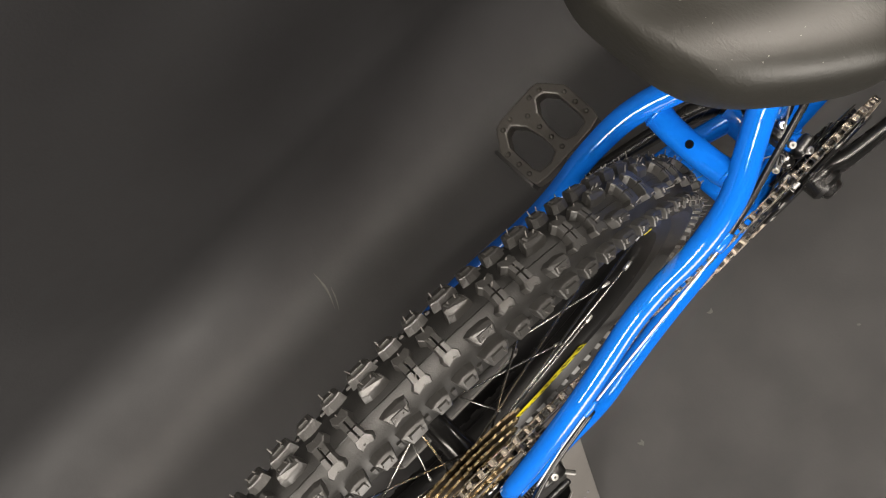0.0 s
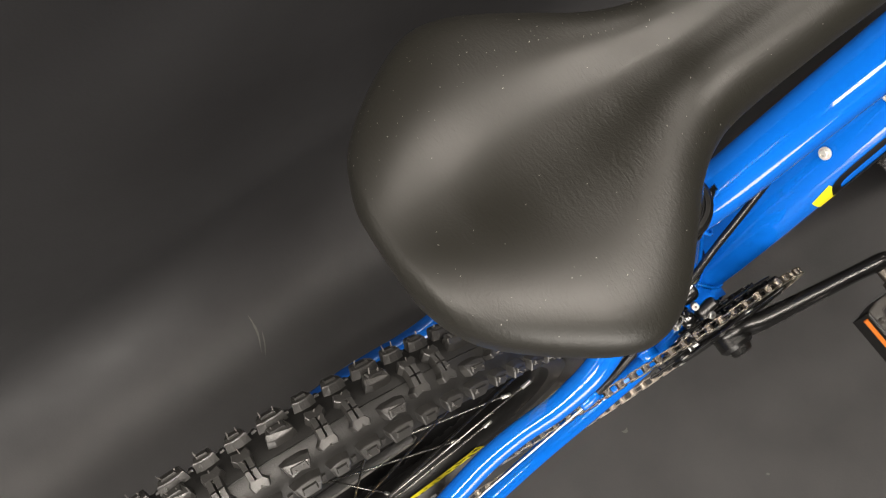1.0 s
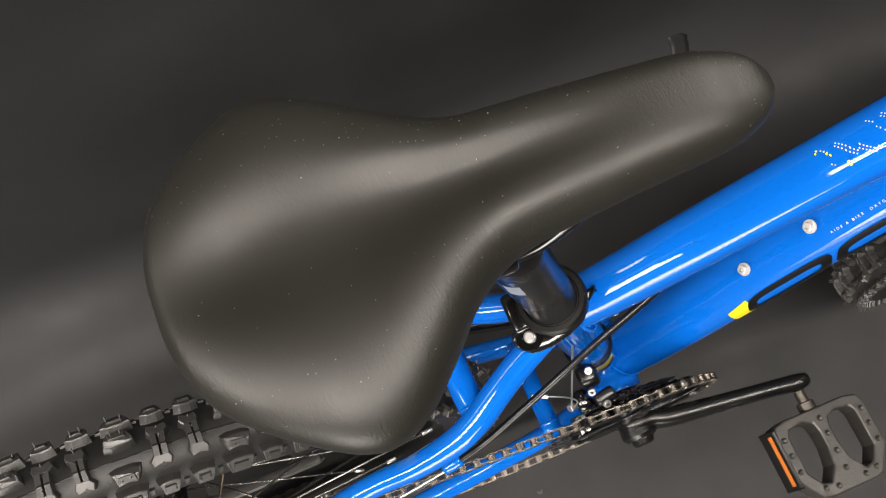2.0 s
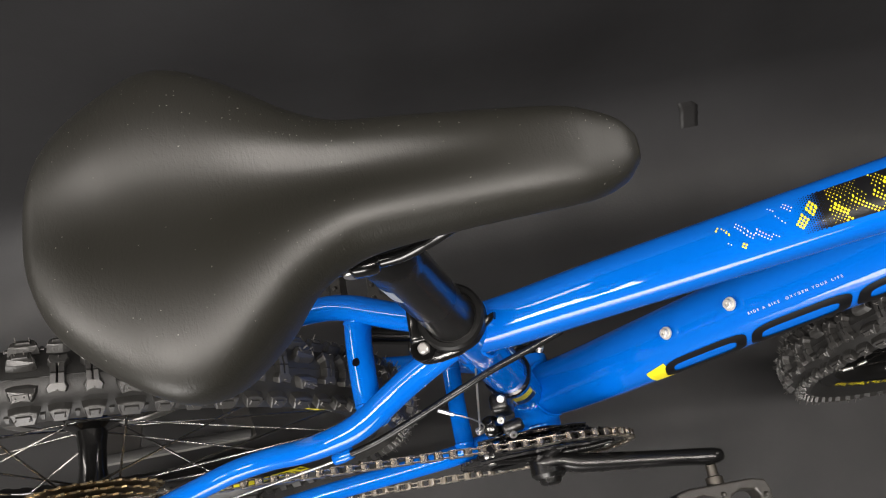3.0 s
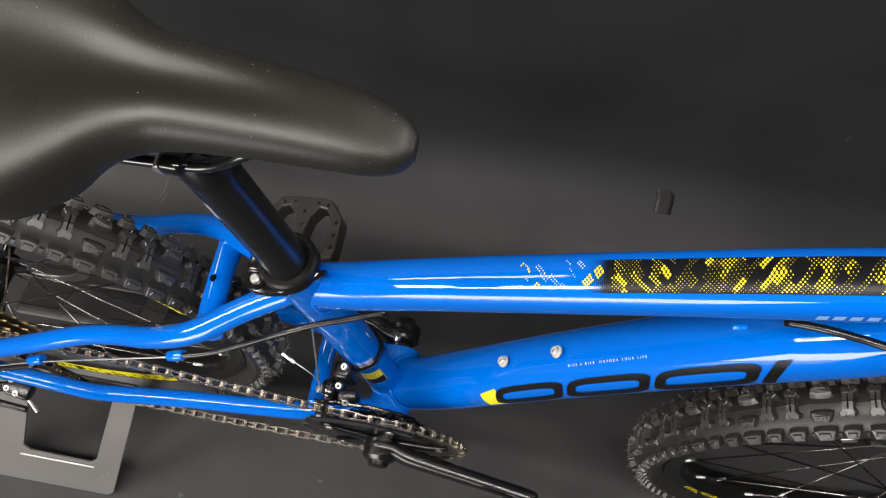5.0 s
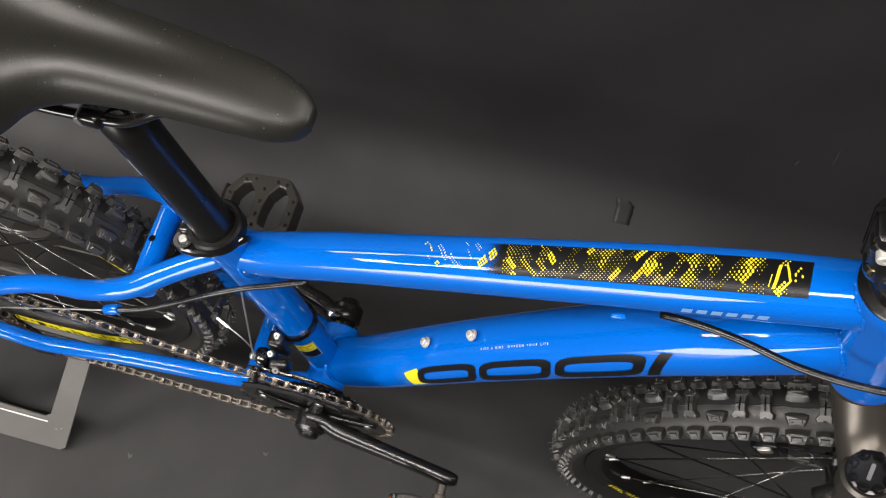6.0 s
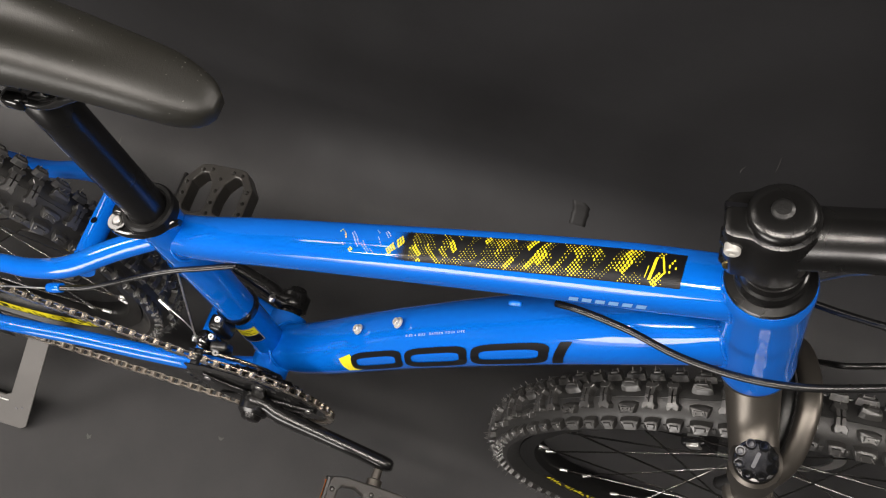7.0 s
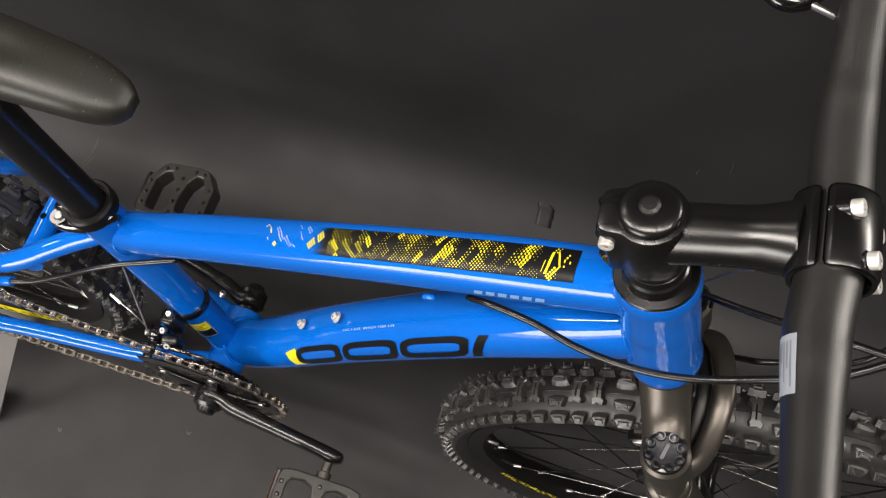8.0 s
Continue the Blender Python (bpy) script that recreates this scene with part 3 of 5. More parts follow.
# fork, stem, bar
fork = part("fork", None, bike, "gunmetal suspension fork")
FORK_OUT = Vector((0.959, 0, 0.284))
for s in (-1, 1):
    top = at_head(-0.166) + FORK_OUT * 0.008 + Vector((0, s * 0.061, 0))
    low = FRONT + Vector((0, s * 0.058, 0))
    part("fork_leg", sweep("fork_leg", [(*(top + STEER * 0.09), 0.0175), (*(top + STEER * 0.10), 0.0195), (*(top.lerp(low, 0.6)), 0.019), (*(top.lerp(low, 0.9)), 0.0165), (*low, 0.012)], GUNMETAL, 30, 20), fork)
    part("stanchion", rod("stanchion", top, top + STEER * 0.12, 0.014, GUNMETAL, 24), fork)
    part("crown_arm", sweep("crown_arm", [(*at_head(-0.146), 0.0205, 0.020), (*(at_head(-0.168) + Vector((0.004, s * 0.03, 0))), 0.0180, 0.0165), (*(top + STEER * 0.012), 0.0172, 0.0165)], GUNMETAL, 18, 24, up=(0.96, 0, 0.28)), fork)
    part("crown_socket", rod("crown_socket", top - STEER * 0.004, top + STEER * 0.034, 0.0182, GUNMETAL, 36, 0.003), fork)
part("crown_race", rod("crown_race", at_head(-0.150), at_head(-0.1258), 0.0222, GUNMETAL, 40, 0.002), fork)
BAR = Vector((0.4285, -0.006, 0.882))
bar_path = []
for y, x, z, r in ((0.30, 0.424, 0.915, 0.0111), (0.20, 0.427, 0.909, 0.0114), (0.15, 0.4285, 0.901, 0.0121), (0.12, 0.4290, 0.894, 0.0129), (0.09, 0.4290, 0.8875, 0.0141), (0.072, 0.4288, 0.8845, 0.0154), (0.050, 0.4286, 0.882, 0.0161)):
    bar_path.append((x - 0.0015, y, z, r * 0.95))
bar_path = [(x - (0.002 + 0.055 * y), -y, z, r) for x, y, z, r in bar_path] + [(BAR.x - 0.0015, BAR.y, BAR.z, 0.0153)] + bar_path[::-1]
bar = part("handlebar", sweep("handlebar", bar_path, BAR_BLACK, 90, 28, up=(1, 0, 0)), bike, "satin black riser handlebar")
stem = part("stem", None, bike, "satin black alloy stem with silver bolts")
BACK = Vector((-0.959, 0, -0.284))
FORE, OVER = Vector((0.788, 0, 0.616)), Vector((-0.616, 0, 0.788))
key = [(0.0200 * math.cos(w), 0.0200 * math.sin(w)) for w in np.linspace(radians(52), radians(308), 30)]
key += [(0.0150, -0.0150), (0.0215, -0.0145), (0.0255, -0.0125), (0.0268, -0.0095), (0.0268, 0.0080), (0.0255, 0.0110), (0.0215, 0.0130), (0.0150, 0.0142)]
part("steerer_clamp", plate("clamp", key, 0.046, basis(at_head(0.083), BACK, (0, 1, 0)), STEM_BLACK, 0.0040, (), True), stem)
part("stem_body", sweep("stem_body", [(*at_head(0.060), 0.0172, 0.0172), (*at_head(0.061).lerp(BAR, 0.30), 0.0162, 0.0158), (*at_head(0.061).lerp(BAR, 0.55), 0.0162, 0.0158), (*at_head(0.061).lerp(BAR, 0.70), 0.0182, 0.0172), (*at_head(0.061).lerp(BAR, 0.84), 0.0215, 0.0188)], STEM_BLACK, 40, 40, power=2.1), stem)
for s in (-1, 1):
    half_ring = [(0.0154 * math.cos(w), 0.0154 * math.sin(w)) for w in np.linspace(-math.pi / 2, math.pi / 2, 16)]
    outer = [(0.0200 * math.cos(w), 0.0200 * math.sin(w)) for w in np.linspace(math.pi / 2, -math.pi / 2, 16)]
    outline = [(s * x + s * 0.0012, y) for x, y in half_ring + outer]
    part("bar_clamp" if s < 0 else "face_plate", plate("bar_clamp", outline, 0.044, basis(BAR - FORE * 0.0022 + Vector((0, 0.0220, 0)), FORE, OVER), STEM_BLACK, 0.0034, (), True), stem)
for y, ahead, over in ((-0.0152, 0.0145, 0.0080), (0.0090, 0.0085, 0.0150), (-0.0135, 0.008, -0.0205), (0.0135, 0.008, -0.0205)):
    lug = BAR + FORE * (ahead - 0.010) + OVER * over * 0.93 + Vector((0, y, 0))
    part("bolt_lug", rod("bolt_lug", lug, lug + FORE * 0.0125, 0.0056, STEM_BLACK, 20, 0.0016), stem)
    spot = BAR + FORE * (ahead - 0.004) + OVER * over + Vector((0, y, 0))
    part("bolt", lathe("bolt", [(0, 0.007), (0.0018, 0.007), (0.0018, 0.0105), (0.0038, 0.0105), (0.0044, 0.010), (0.0044, 0.0), (0, 0)], ZINC, spot, FORE, 20), stem)
ear_at = at_head(0.060)
part("clamp_slot", box("clamp_slot", (0.014, 0.0020, 0.0464), basis(ear_at + BACK * 0.0200 + Vector((0, 0.004, 0)), BACK, (0, 1, 0)), DECAL_BLACK, 0.0003), stem)
for h in (0.048, 0.071):
    spot = at_head(h) + BACK * 0.0212 + Vector((0, -0.0118, 0))
    part("bolt_boss", rod("bolt_boss", spot + Vector((0, 0.010, 0)), spot + Vector((0, -0.0008, 0)), 0.0068, STEM_BLACK, 24, 0.002), stem)
spot = at_head(0.071) + BACK * 0.0212 + Vector((0, -0.0118, 0))
part("bolt", lathe("bolt", [(0, 0.003), (0.0018, 0.003), (0.0018, 0.0058), (0.0036, 0.0058), (0.0042, 0.005), (0.0042, -0.002), (0, -0.002)], ZINC, spot, (0, -1, 0), 20), stem)
spot = at_head(0.048) + BACK * 0.0212 + Vector((0, -0.0118, 0))
part("bolt_seat", lathe("bolt_seat", [(0, 0.0012), (0.0036, 0.0012), (0.0044, 0.0018), (0.0048, 0.0008)], BRASS, spot, (0, -1, 0), 20), stem, "brass-coloured nut in a recess")
cap = part("top_cap", lathe("top_cap", [(0, 0.0893), (0.006, 0.0892), (0.0110, 0.0888), (0.0145, 0.0880), (0.0162, 0.0866), (0.0169, 0.0848), (0.0169, 0.0825), (0, 0.0825)], STEM_BLACK, HEAD, -STEER, 40), stem, "black domed cap")
part("cap_plug", lathe("cap_plug", [(0, 0.0918), (0.0040, 0.0914), (0.0056, 0.0902), (0.0058, 0.0885), (0, 0.0885)], BLACK_MATT, HEAD, -STEER, 28), cap)
headset = part("headset", lathe("headset", [(0.0143, 0.037), (0.0158, 0.037), (0.0172, 0.036), (0.0172, 0.031), (0.0158, 0.030), (0.0172, 0.029), (0.0180, 0.024), (0.0166, 0.023), (0.0188, 0.021), (0.0200, 0.016), (0.0200, 0.0135), (0.0245, 0.0125), (0.0252, 0.0115), (0.0252, 0.0095), (0.0143, 0.0095)], STEM_BLACK, HEAD, -STEER, 48), bike, "black headset cup and spacers")


# ---- drive train ----
RING = Vector((0, -0.056, 0.297))


def crank(points, name="crank_arm"):
    return part(name, sweep("crank", points, BLACK_SATIN, 36, 20, power=2.6), bike, "satin black crank arm")


for s, x, inset in ((-1, 1, 0.0), (1, -1, 0.016)):
    stations = ((-0.012, 0.0655, 0.004, 0.013, 1), (0.0, 0.066, 0.0100, 0.0185, 1), (0.014, 0.0672, 0.0085, 0.0155, 1), (0.032, 0.072, 0.0088, 0.0140, 0.75), (0.08, 0.0785, 0.0078, 0.0118, 0.35), (0.125, 0.0845, 0.0074, 0.0112, 0.1), (0.148, 0.088, 0.0078, 0.0122, 0), (0.158, 0.0885, 0.0060, 0.0085, 0), (0.161, 0.0885, 0.0035, 0.0050, 0))
    arm = crank([(a * x, s * (y - inset * f), 0.297, p, q) for a, y, p, q, f in stations])
    part("crank_boss", rod("crank_boss", (0, s * (0.056 - inset), 0.297), (0, s * (0.0800 - inset), 0.297), 0.0168, BLACK_SATIN, 40, 0.0035), arm)
    part("crank_bolt_cap", lathe("cap", [(0, 0.0075), (0.007, 0.0072), (0.0095, 0.0060), (0.0110, 0.002), (0.0115, 0.0), (0, 0.0)], BLACK_SATIN, (0, s * (0.0790 - inset), 0.297), (0, s, 0), 28), arm)
part("axle_sleeve", rod("axle_sleeve", (0, -0.060, 0.297), (0, 0.048, 0.297), 0.0125, BLACK_SATIN, 24), bike)


def toothed(r, teeth, depth):
    out = []
    for k in range(teeth):
        for f, d in ((-0.28, 0.0), (-0.10, 1.0), (0.10, 1.0), (0.28, 0.0)):
            w = 2 * math.pi * (k + 0.5 + f) / teeth
            out.append((math.cos(w) * (r - depth + depth * 1.25 * d), math.sin(w) * (r - depth + depth * 1.25 * d)))
    return out


chainset = part("chainset", None, bike, "black triple chainrings")
for y, r, teeth in ((-0.0552, 0.0805, 40), (-0.0475, 0.0640, 32), (-0.040, 0.044, 22)):
    m = basis((0, y, 0.297), (1, 0, 0), (0, 0, 1))
    slots = []
    if r > 0.07:
        for k in range(5):
            mid = 2 * math.pi * (k + 0.25) / 5
            slot = [(0.063 * math.cos(mid + w), 0.063 * math.sin(mid + w)) for w in np.linspace(-0.24, 0.24, 8)]
            slot += [(0.053 * math.cos(mid + w), 0.053 * math.sin(mid + w)) for w in np.linspace(0.20, -0.20, 8)]
            slots.append(slot)
    part("chainring", plate("chainring", toothed(r, teeth, 0.004), 0.0025, m, BLACK_SATIN, 0.0, [circle(0.020, 24), *slots]), chainset)
for k in range(5):
    w = 2 * math.pi * (k + 0.1) / 5
    u = Vector((math.cos(w), 0, math.sin(w)))
    part("spider_arm", sweep("spider_arm", [(*(BB + Vector((0, -0.060, 0)) + u * 0.012), 0.004, 0.009), (*(BB + Vector((0, -0.060, 0)) + u * 0.045), 0.003, 0.006), (*(BB + Vector((0, -0.0585, 0)) + u * 0.066), 0.002, 0.006)], BLACK_SATIN, 8, 12), chainset)
    part("ring_bolt", lathe("ring_bolt", [(0, 0.002), (0.003, 0.002), (0.004, 0.0015), (0.0045, 0.0)], STEEL, BB + Vector((0, -0.060, 0)) + u * 0.058, (0, -1, 0), 14), chainset)

cassette = part("cassette", None, bike, "golden steel sprocket cassette")
for k in range(7):
    r = 0.058 - 0.0062 * k
    part("sprocket", plate("sprocket", toothed(r, int(r * 500), 0.0038), 0.0017, basis(REAR + Vector((0, -0.0245 - 0.0047 * k, 0)), (1, 0, 0), (0, 0, 1)), GOLD_STEEL, 0.0, [circle(0.016, 20)]), cassette)
part("lockring", lathe("lockring", [(0.008, 0.004), (0.0145, 0.004), (0.0155, 0.002), (0.0155, 0.0)], BLACK_GLOSS, REAR + Vector((0, -0.0555, 0)), (0, -1, 0), 28), cassette)

# chain: a closed loop of alternating outer and inner links
loop = []
COG, JOCK = 0.0385, 0.017
LOW = Vector((-0.352, 0, 0.196))
UPP = Vector((-0.366, 0, 0.300))
for w in np.linspace(math.radians(95), math.radians(-85), 16):
    loop.append((RING.x + 0.081 * math.cos(w), -0.0562, RING.z + 0.081 * math.sin(w)))
loop += [(-0.10, -0.0545, 0.2065), (-0.22, -0.050, 0.188), (LOW.x + 0.004, -0.046, LOW.z - JOCK)]
loop += [(LOW.x - JOCK, -0.046, LOW.z), (LOW.x - 0.006, -0.0455, LOW.z + 0.016), (UPP.x + 0.012, -0.045, UPP.z - 0.012), (UPP.x + JOCK, -0.045, UPP.z + 0.002), (UPP.x + 0.006, -0.045, UPP.z + 0.016)]
for w in np.linspace(math.radians(250), math.radians(95), 8):
    loop.append((REAR.x + COG * math.cos(w), -0.0432, REAR.z + COG * math.sin(w)))
loop += [(-0.26, -0.0475, 0.4035), (-0.13, -0.052, 0.3905)]
path = spline(loop + [loop[0]], 900)
run = np.r_[0, np.cumsum(np.linalg.norm(np.diff(path, axis=0), axis=1))]
count = int(round(run[-1] / 0.0127 / 2)) * 2
pitch = run[-1] / count


def link_outline():
    out = []
    for sx in (1, -1):
        for k in range(7):
            w = math.radians(-75 + 25 * k) + (0 if sx > 0 else math.pi)
            out.append((sx * pitch / 2 + 0.0042 * math.cos(w), 0.0042 * math.sin(w)))
        out.append((0, sx * 0.0030))
    return out


def chain_link(width, thick):
    """Two side plates, with a roller at one end and pins through both."""
    verts, faces = [], []
    o = link_outline()
    n = len(o)
    for y in (-width, width):
        k = len(verts)
        for d in (0, math.copysign(thick, y)):
            verts.extend((x, y + d, z) for x, z in o)
        faces += [tuple(range(k, k + n)), tuple(range(k + 2 * n - 1, k + n - 1, -1))]
        faces += [(k + i, k + (i + 1) % n, k + n + (i + 1) % n, k + n + i) for i in range(n)]
    for x, r, w in ((-pitch / 2, 0.0038, 0.0016), (-pitch / 2, 0.0016, 0.0036), (pitch / 2, 0.0016, 0.0036)):
        k = len(verts)
        for y in (-w, w):
            verts.extend((x + r * math.cos(a), y, r * math.sin(a)) for a in np.linspace(0, 2 * math.pi, 8, endpoint=False))
        faces += [tuple(range(k, k + 8)), tuple(range(k + 15, k + 7, -1))]
        faces += [(k + i, k + (i + 1) % 8, k + 8 + (i + 1) % 8, k + 8 + i) for i in range(8)]
    bm = bmesh.new()
    bv = [bm.verts.new(v) for v in verts]
    for f in faces:
        bm.faces.new([bv[i] for i in f])
    return bm_mesh("chain_link", bm, CHAIN_STEEL, False)


chain = part("chain", None, bike, "bare steel bicycle chain")
kinds = (chain_link(0.0026, 0.0009), chain_link(0.0016, 0.0009))
spots = [Vector([np.interp(k * pitch, run, path[:, a]) for a in range(3)]) for k in range(count + 1)]
for k in range(count):
    a, b = spots[k], spots[k + 1]
    x = (b - a).normalized()
    y = (Vector((0, 1, 0)) - x * x.y).normalized()
    m = Matrix((x, y, x.cross(y))).transposed().to_4x4()
    m.translation = (a + b) / 2
    part("link", kinds[k % 2], chain).matrix_local = m

# rear derailleur
mech = part("rear_derailleur", None, bike, "black rear derailleur with a coil spring")
part("hanger_bolt", rod("hanger_bolt", REAR + Vector((-0.004, -0.060, -0.024)), REAR + Vector((-0.004, -0.084, -0.024)), 0.0095, BLACK_SATIN, 20, 0.002), mech)
part("body", box("body", (0.026, 0.018, 0.022), basis((-0.362, -0.077, 0.322), (0.93, -0.12, -0.3), (0.1, 1, 0.1)), BLACK_SATIN, 0.004), mech)
part("outer_plate", plate("outer_plate", rounded(0.044, 0.028, 0.006), 0.005, basis((-0.415, -0.0905, 0.322), (0.96, -0.12, -0.2), (0, 0.5, 0.86)), BLACK_SATIN, 0.001), mech)
part("plate_slot", plate("plate_slot", rounded(0.022, 0.005, 0.0024), 0.0006, basis((-0.4185, -0.0962, 0.3245), (0.96, -0.12, -0.2), (0, 0.5, 0.86)), STEEL), mech)
part("inner_arm", box("inner_arm", (0.066, 0.005, 0.022), basis((-0.386, -0.067, 0.322), (0.97, -0.1, -0.2), (0, 1, 0)), BLACK_MATT, 0.0015), mech)
part("outer_arm", box("outer_arm", (0.062, 0.006, 0.009), basis((-0.384, -0.0925, 0.315), (0.97, -0.05, -0.2), (0, 1, 0)), BLACK_SATIN, 0.002), mech)
barrel = part("cable_barrel", lathe("barrel", [(0, 0.026), (0.0035, 0.026), (0.0042, 0.024), (0.0050, 0.014), (0.0082, 0.010), (0.0090, 0.004), (0.0085, 0.0), (0, 0.0)], BLACK_GLOSS, (-0.412, -0.080, 0.328), (0.18, 0.42, 0.89), 24), mech)
for y in (-0.0395, -0.0525):
    part("cage", plate("cage", [(-0.014, -0.016), (0.010, -0.020), (0.014, 0.0), (0.010, 0.11), (0.0, 0.122), (-0.010, 0.116), (-0.014, 0.05)], 0.0016, basis((LOW.x, y, LOW.z), (0.99, 0, 0.13), (-0.13, 0, 0.99)), BLACK_SATIN, 0.0004), mech)
for p in (LOW, UPP):
    part("jockey_wheel", plate("jockey", toothed(0.0185, 11, 0.004), 0.004, basis(p + Vector((0, -0.043, 0)), (1, 0, 0), (0, 0, 1)), BLACK_MATT, 0.0, [circle(0.004, 12)]), mech)
coil = [Vector((-0.402, -0.083, 0.326)).lerp(Vector((-0.373, -0.077, 0.325)), k / 90) + Vector((0, 0.0044 * math.cos(k * 0.7), 0.0044 * math.sin(k * 0.7))) for k in range(91)]
part("spring", sweep("spring", [(*p, 0.0008) for p in coil], BLACK_GLOSS, 180, 6, up=(1, 0, 0)), mech)
for p in ((-0.367, -0.071, 0.3345), (-0.369, -0.080, 0.3335), (-0.360, -0.083, 0.3310), (-0.404, -0.0930, 0.3265), (-0.429, -0.0880, 0.3330)):
    part("pivot", lathe("pivot", [(0.0010, 0.0016), (0.0012, 0.0026), (0.0030, 0.0024), (0.0034, 0.0016), (0.0034, -0.002), (0, -0.002)], STEEL, p, (0.05, -0.35, 0.93), 14), mech)
for x in (-0.395, -0.390):
    part("limit_screw", rod("limit_screw", (x, -0.086, 0.322), (x + 0.001, -0.0955, 0.3215), 0.0016, STEEL, 10), mech)
part("cable_tip", rod("cable_tip", (-0.355, -0.082, 0.318), (-0.346, -0.093, 0.304), 0.0024, STEEL, 12), mech)

# front derailleur, band, cable
fd = part("front_derailleur", None, bike, "black front derailleur with silver bolts")
part("band", lathe("band", [(0.0176, -0.0045), (0.0200, -0.0045), (0.0205, -0.0035), (0.0205, 0.0035), (0.0200, 0.0045), (0.0176, 0.0045)], BLACK_GLOSS, at_seat(0.118), SEAT, 40, closed=True), fd)
part("body", box("body", (0.016, 0.016, 0.032), basis((-0.034, -0.023, 0.403), (1, 0, 0.2), (0, 1, 0)), BLACK_SATIN, 0.004), fd)
part("linkage", box("linkage", (0.013, 0.018, 0.032), basis((-0.044, -0.038, 0.392), (1, 0.1, 0.3), (0, 1, 0.1)), BLACK_GLOSS, 0.005), fd)
part("linkage", box("linkage", (0.018, 0.010, 0.022), basis((-0.028, -0.042, 0.398), (1, 0.2, 0.1), (0, 1, 0.1)), BLACK_SATIN, 0.003), fd)
cage_out = [(-0.050, 0.012), (-0.030, 0.026), (0.000, 0.033), (0.030, 0.028), (0.044, 0.018), (0.046, 0.008), (0.020, 0.018), (-0.005, 0.016), (-0.030, 0.008), (-0.048, -0.004)]
for y in (-0.0480, -0.0640):
    part("cage", plate("cage", cage_out, 0.0012, basis((-0.012, y, 0.372), (1, 0, -0.12), (0.12, 0, 1)), BLACK_GLOSS, 0.0003), fd)
part("cage_bridge", box("cage_bridge", (0.010, 0.017, 0.003), basis((-0.052, -0.0555, 0.384), (1, 0, 0.3), (0, 1, 0)), BLACK_GLOSS, 0.001), fd)
for p, d in (((-0.034, -0.021, 0.421), (-0.2, -0.3, 0.9)), ((-0.037, -0.036, 0.4095), (-0.2, -0.4, 0.9)), ((-0.055, -0.040, 0.398), (-0.8, -0.3, 0.4)), ((-0.030, -0.048, 0.404), (0.2, -0.6, 0.7)), ((0.006, 0.014, 0.418), (0.2, 0.5, 0.8))):
    d = Vector(d).normalized()
    part("bolt", lathe("bolt", [(0.0012, 0.001), (0.0012, 0.0040), (0.0028, 0.0040), (0.0032, 0.0035), (0.0032, -0.001), (0, -0.001)], STEEL, p, d, 16), fd)
part("inner_cable", rod("inner_cable", (-0.056, -0.040, 0.398), (-0.050, -0.014, 0.552), 0.0008, STEEL, 8), fd)
tail = [(-0.056, -0.042, 0.399), (-0.052, -0.040, 0.418), (-0.060, -0.036, 0.436), (-0.076, -0.030, 0.446)]
part("cable_end", sweep("cable_end", [(*p, 0.0006) for p in tail], STEEL, 20, 8), fd)
part("cable_tip", rod("cable_tip", (-0.074, -0.031, 0.4455), (-0.086, -0.026, 0.4495), 0.0016, STEEL, 10), fd)

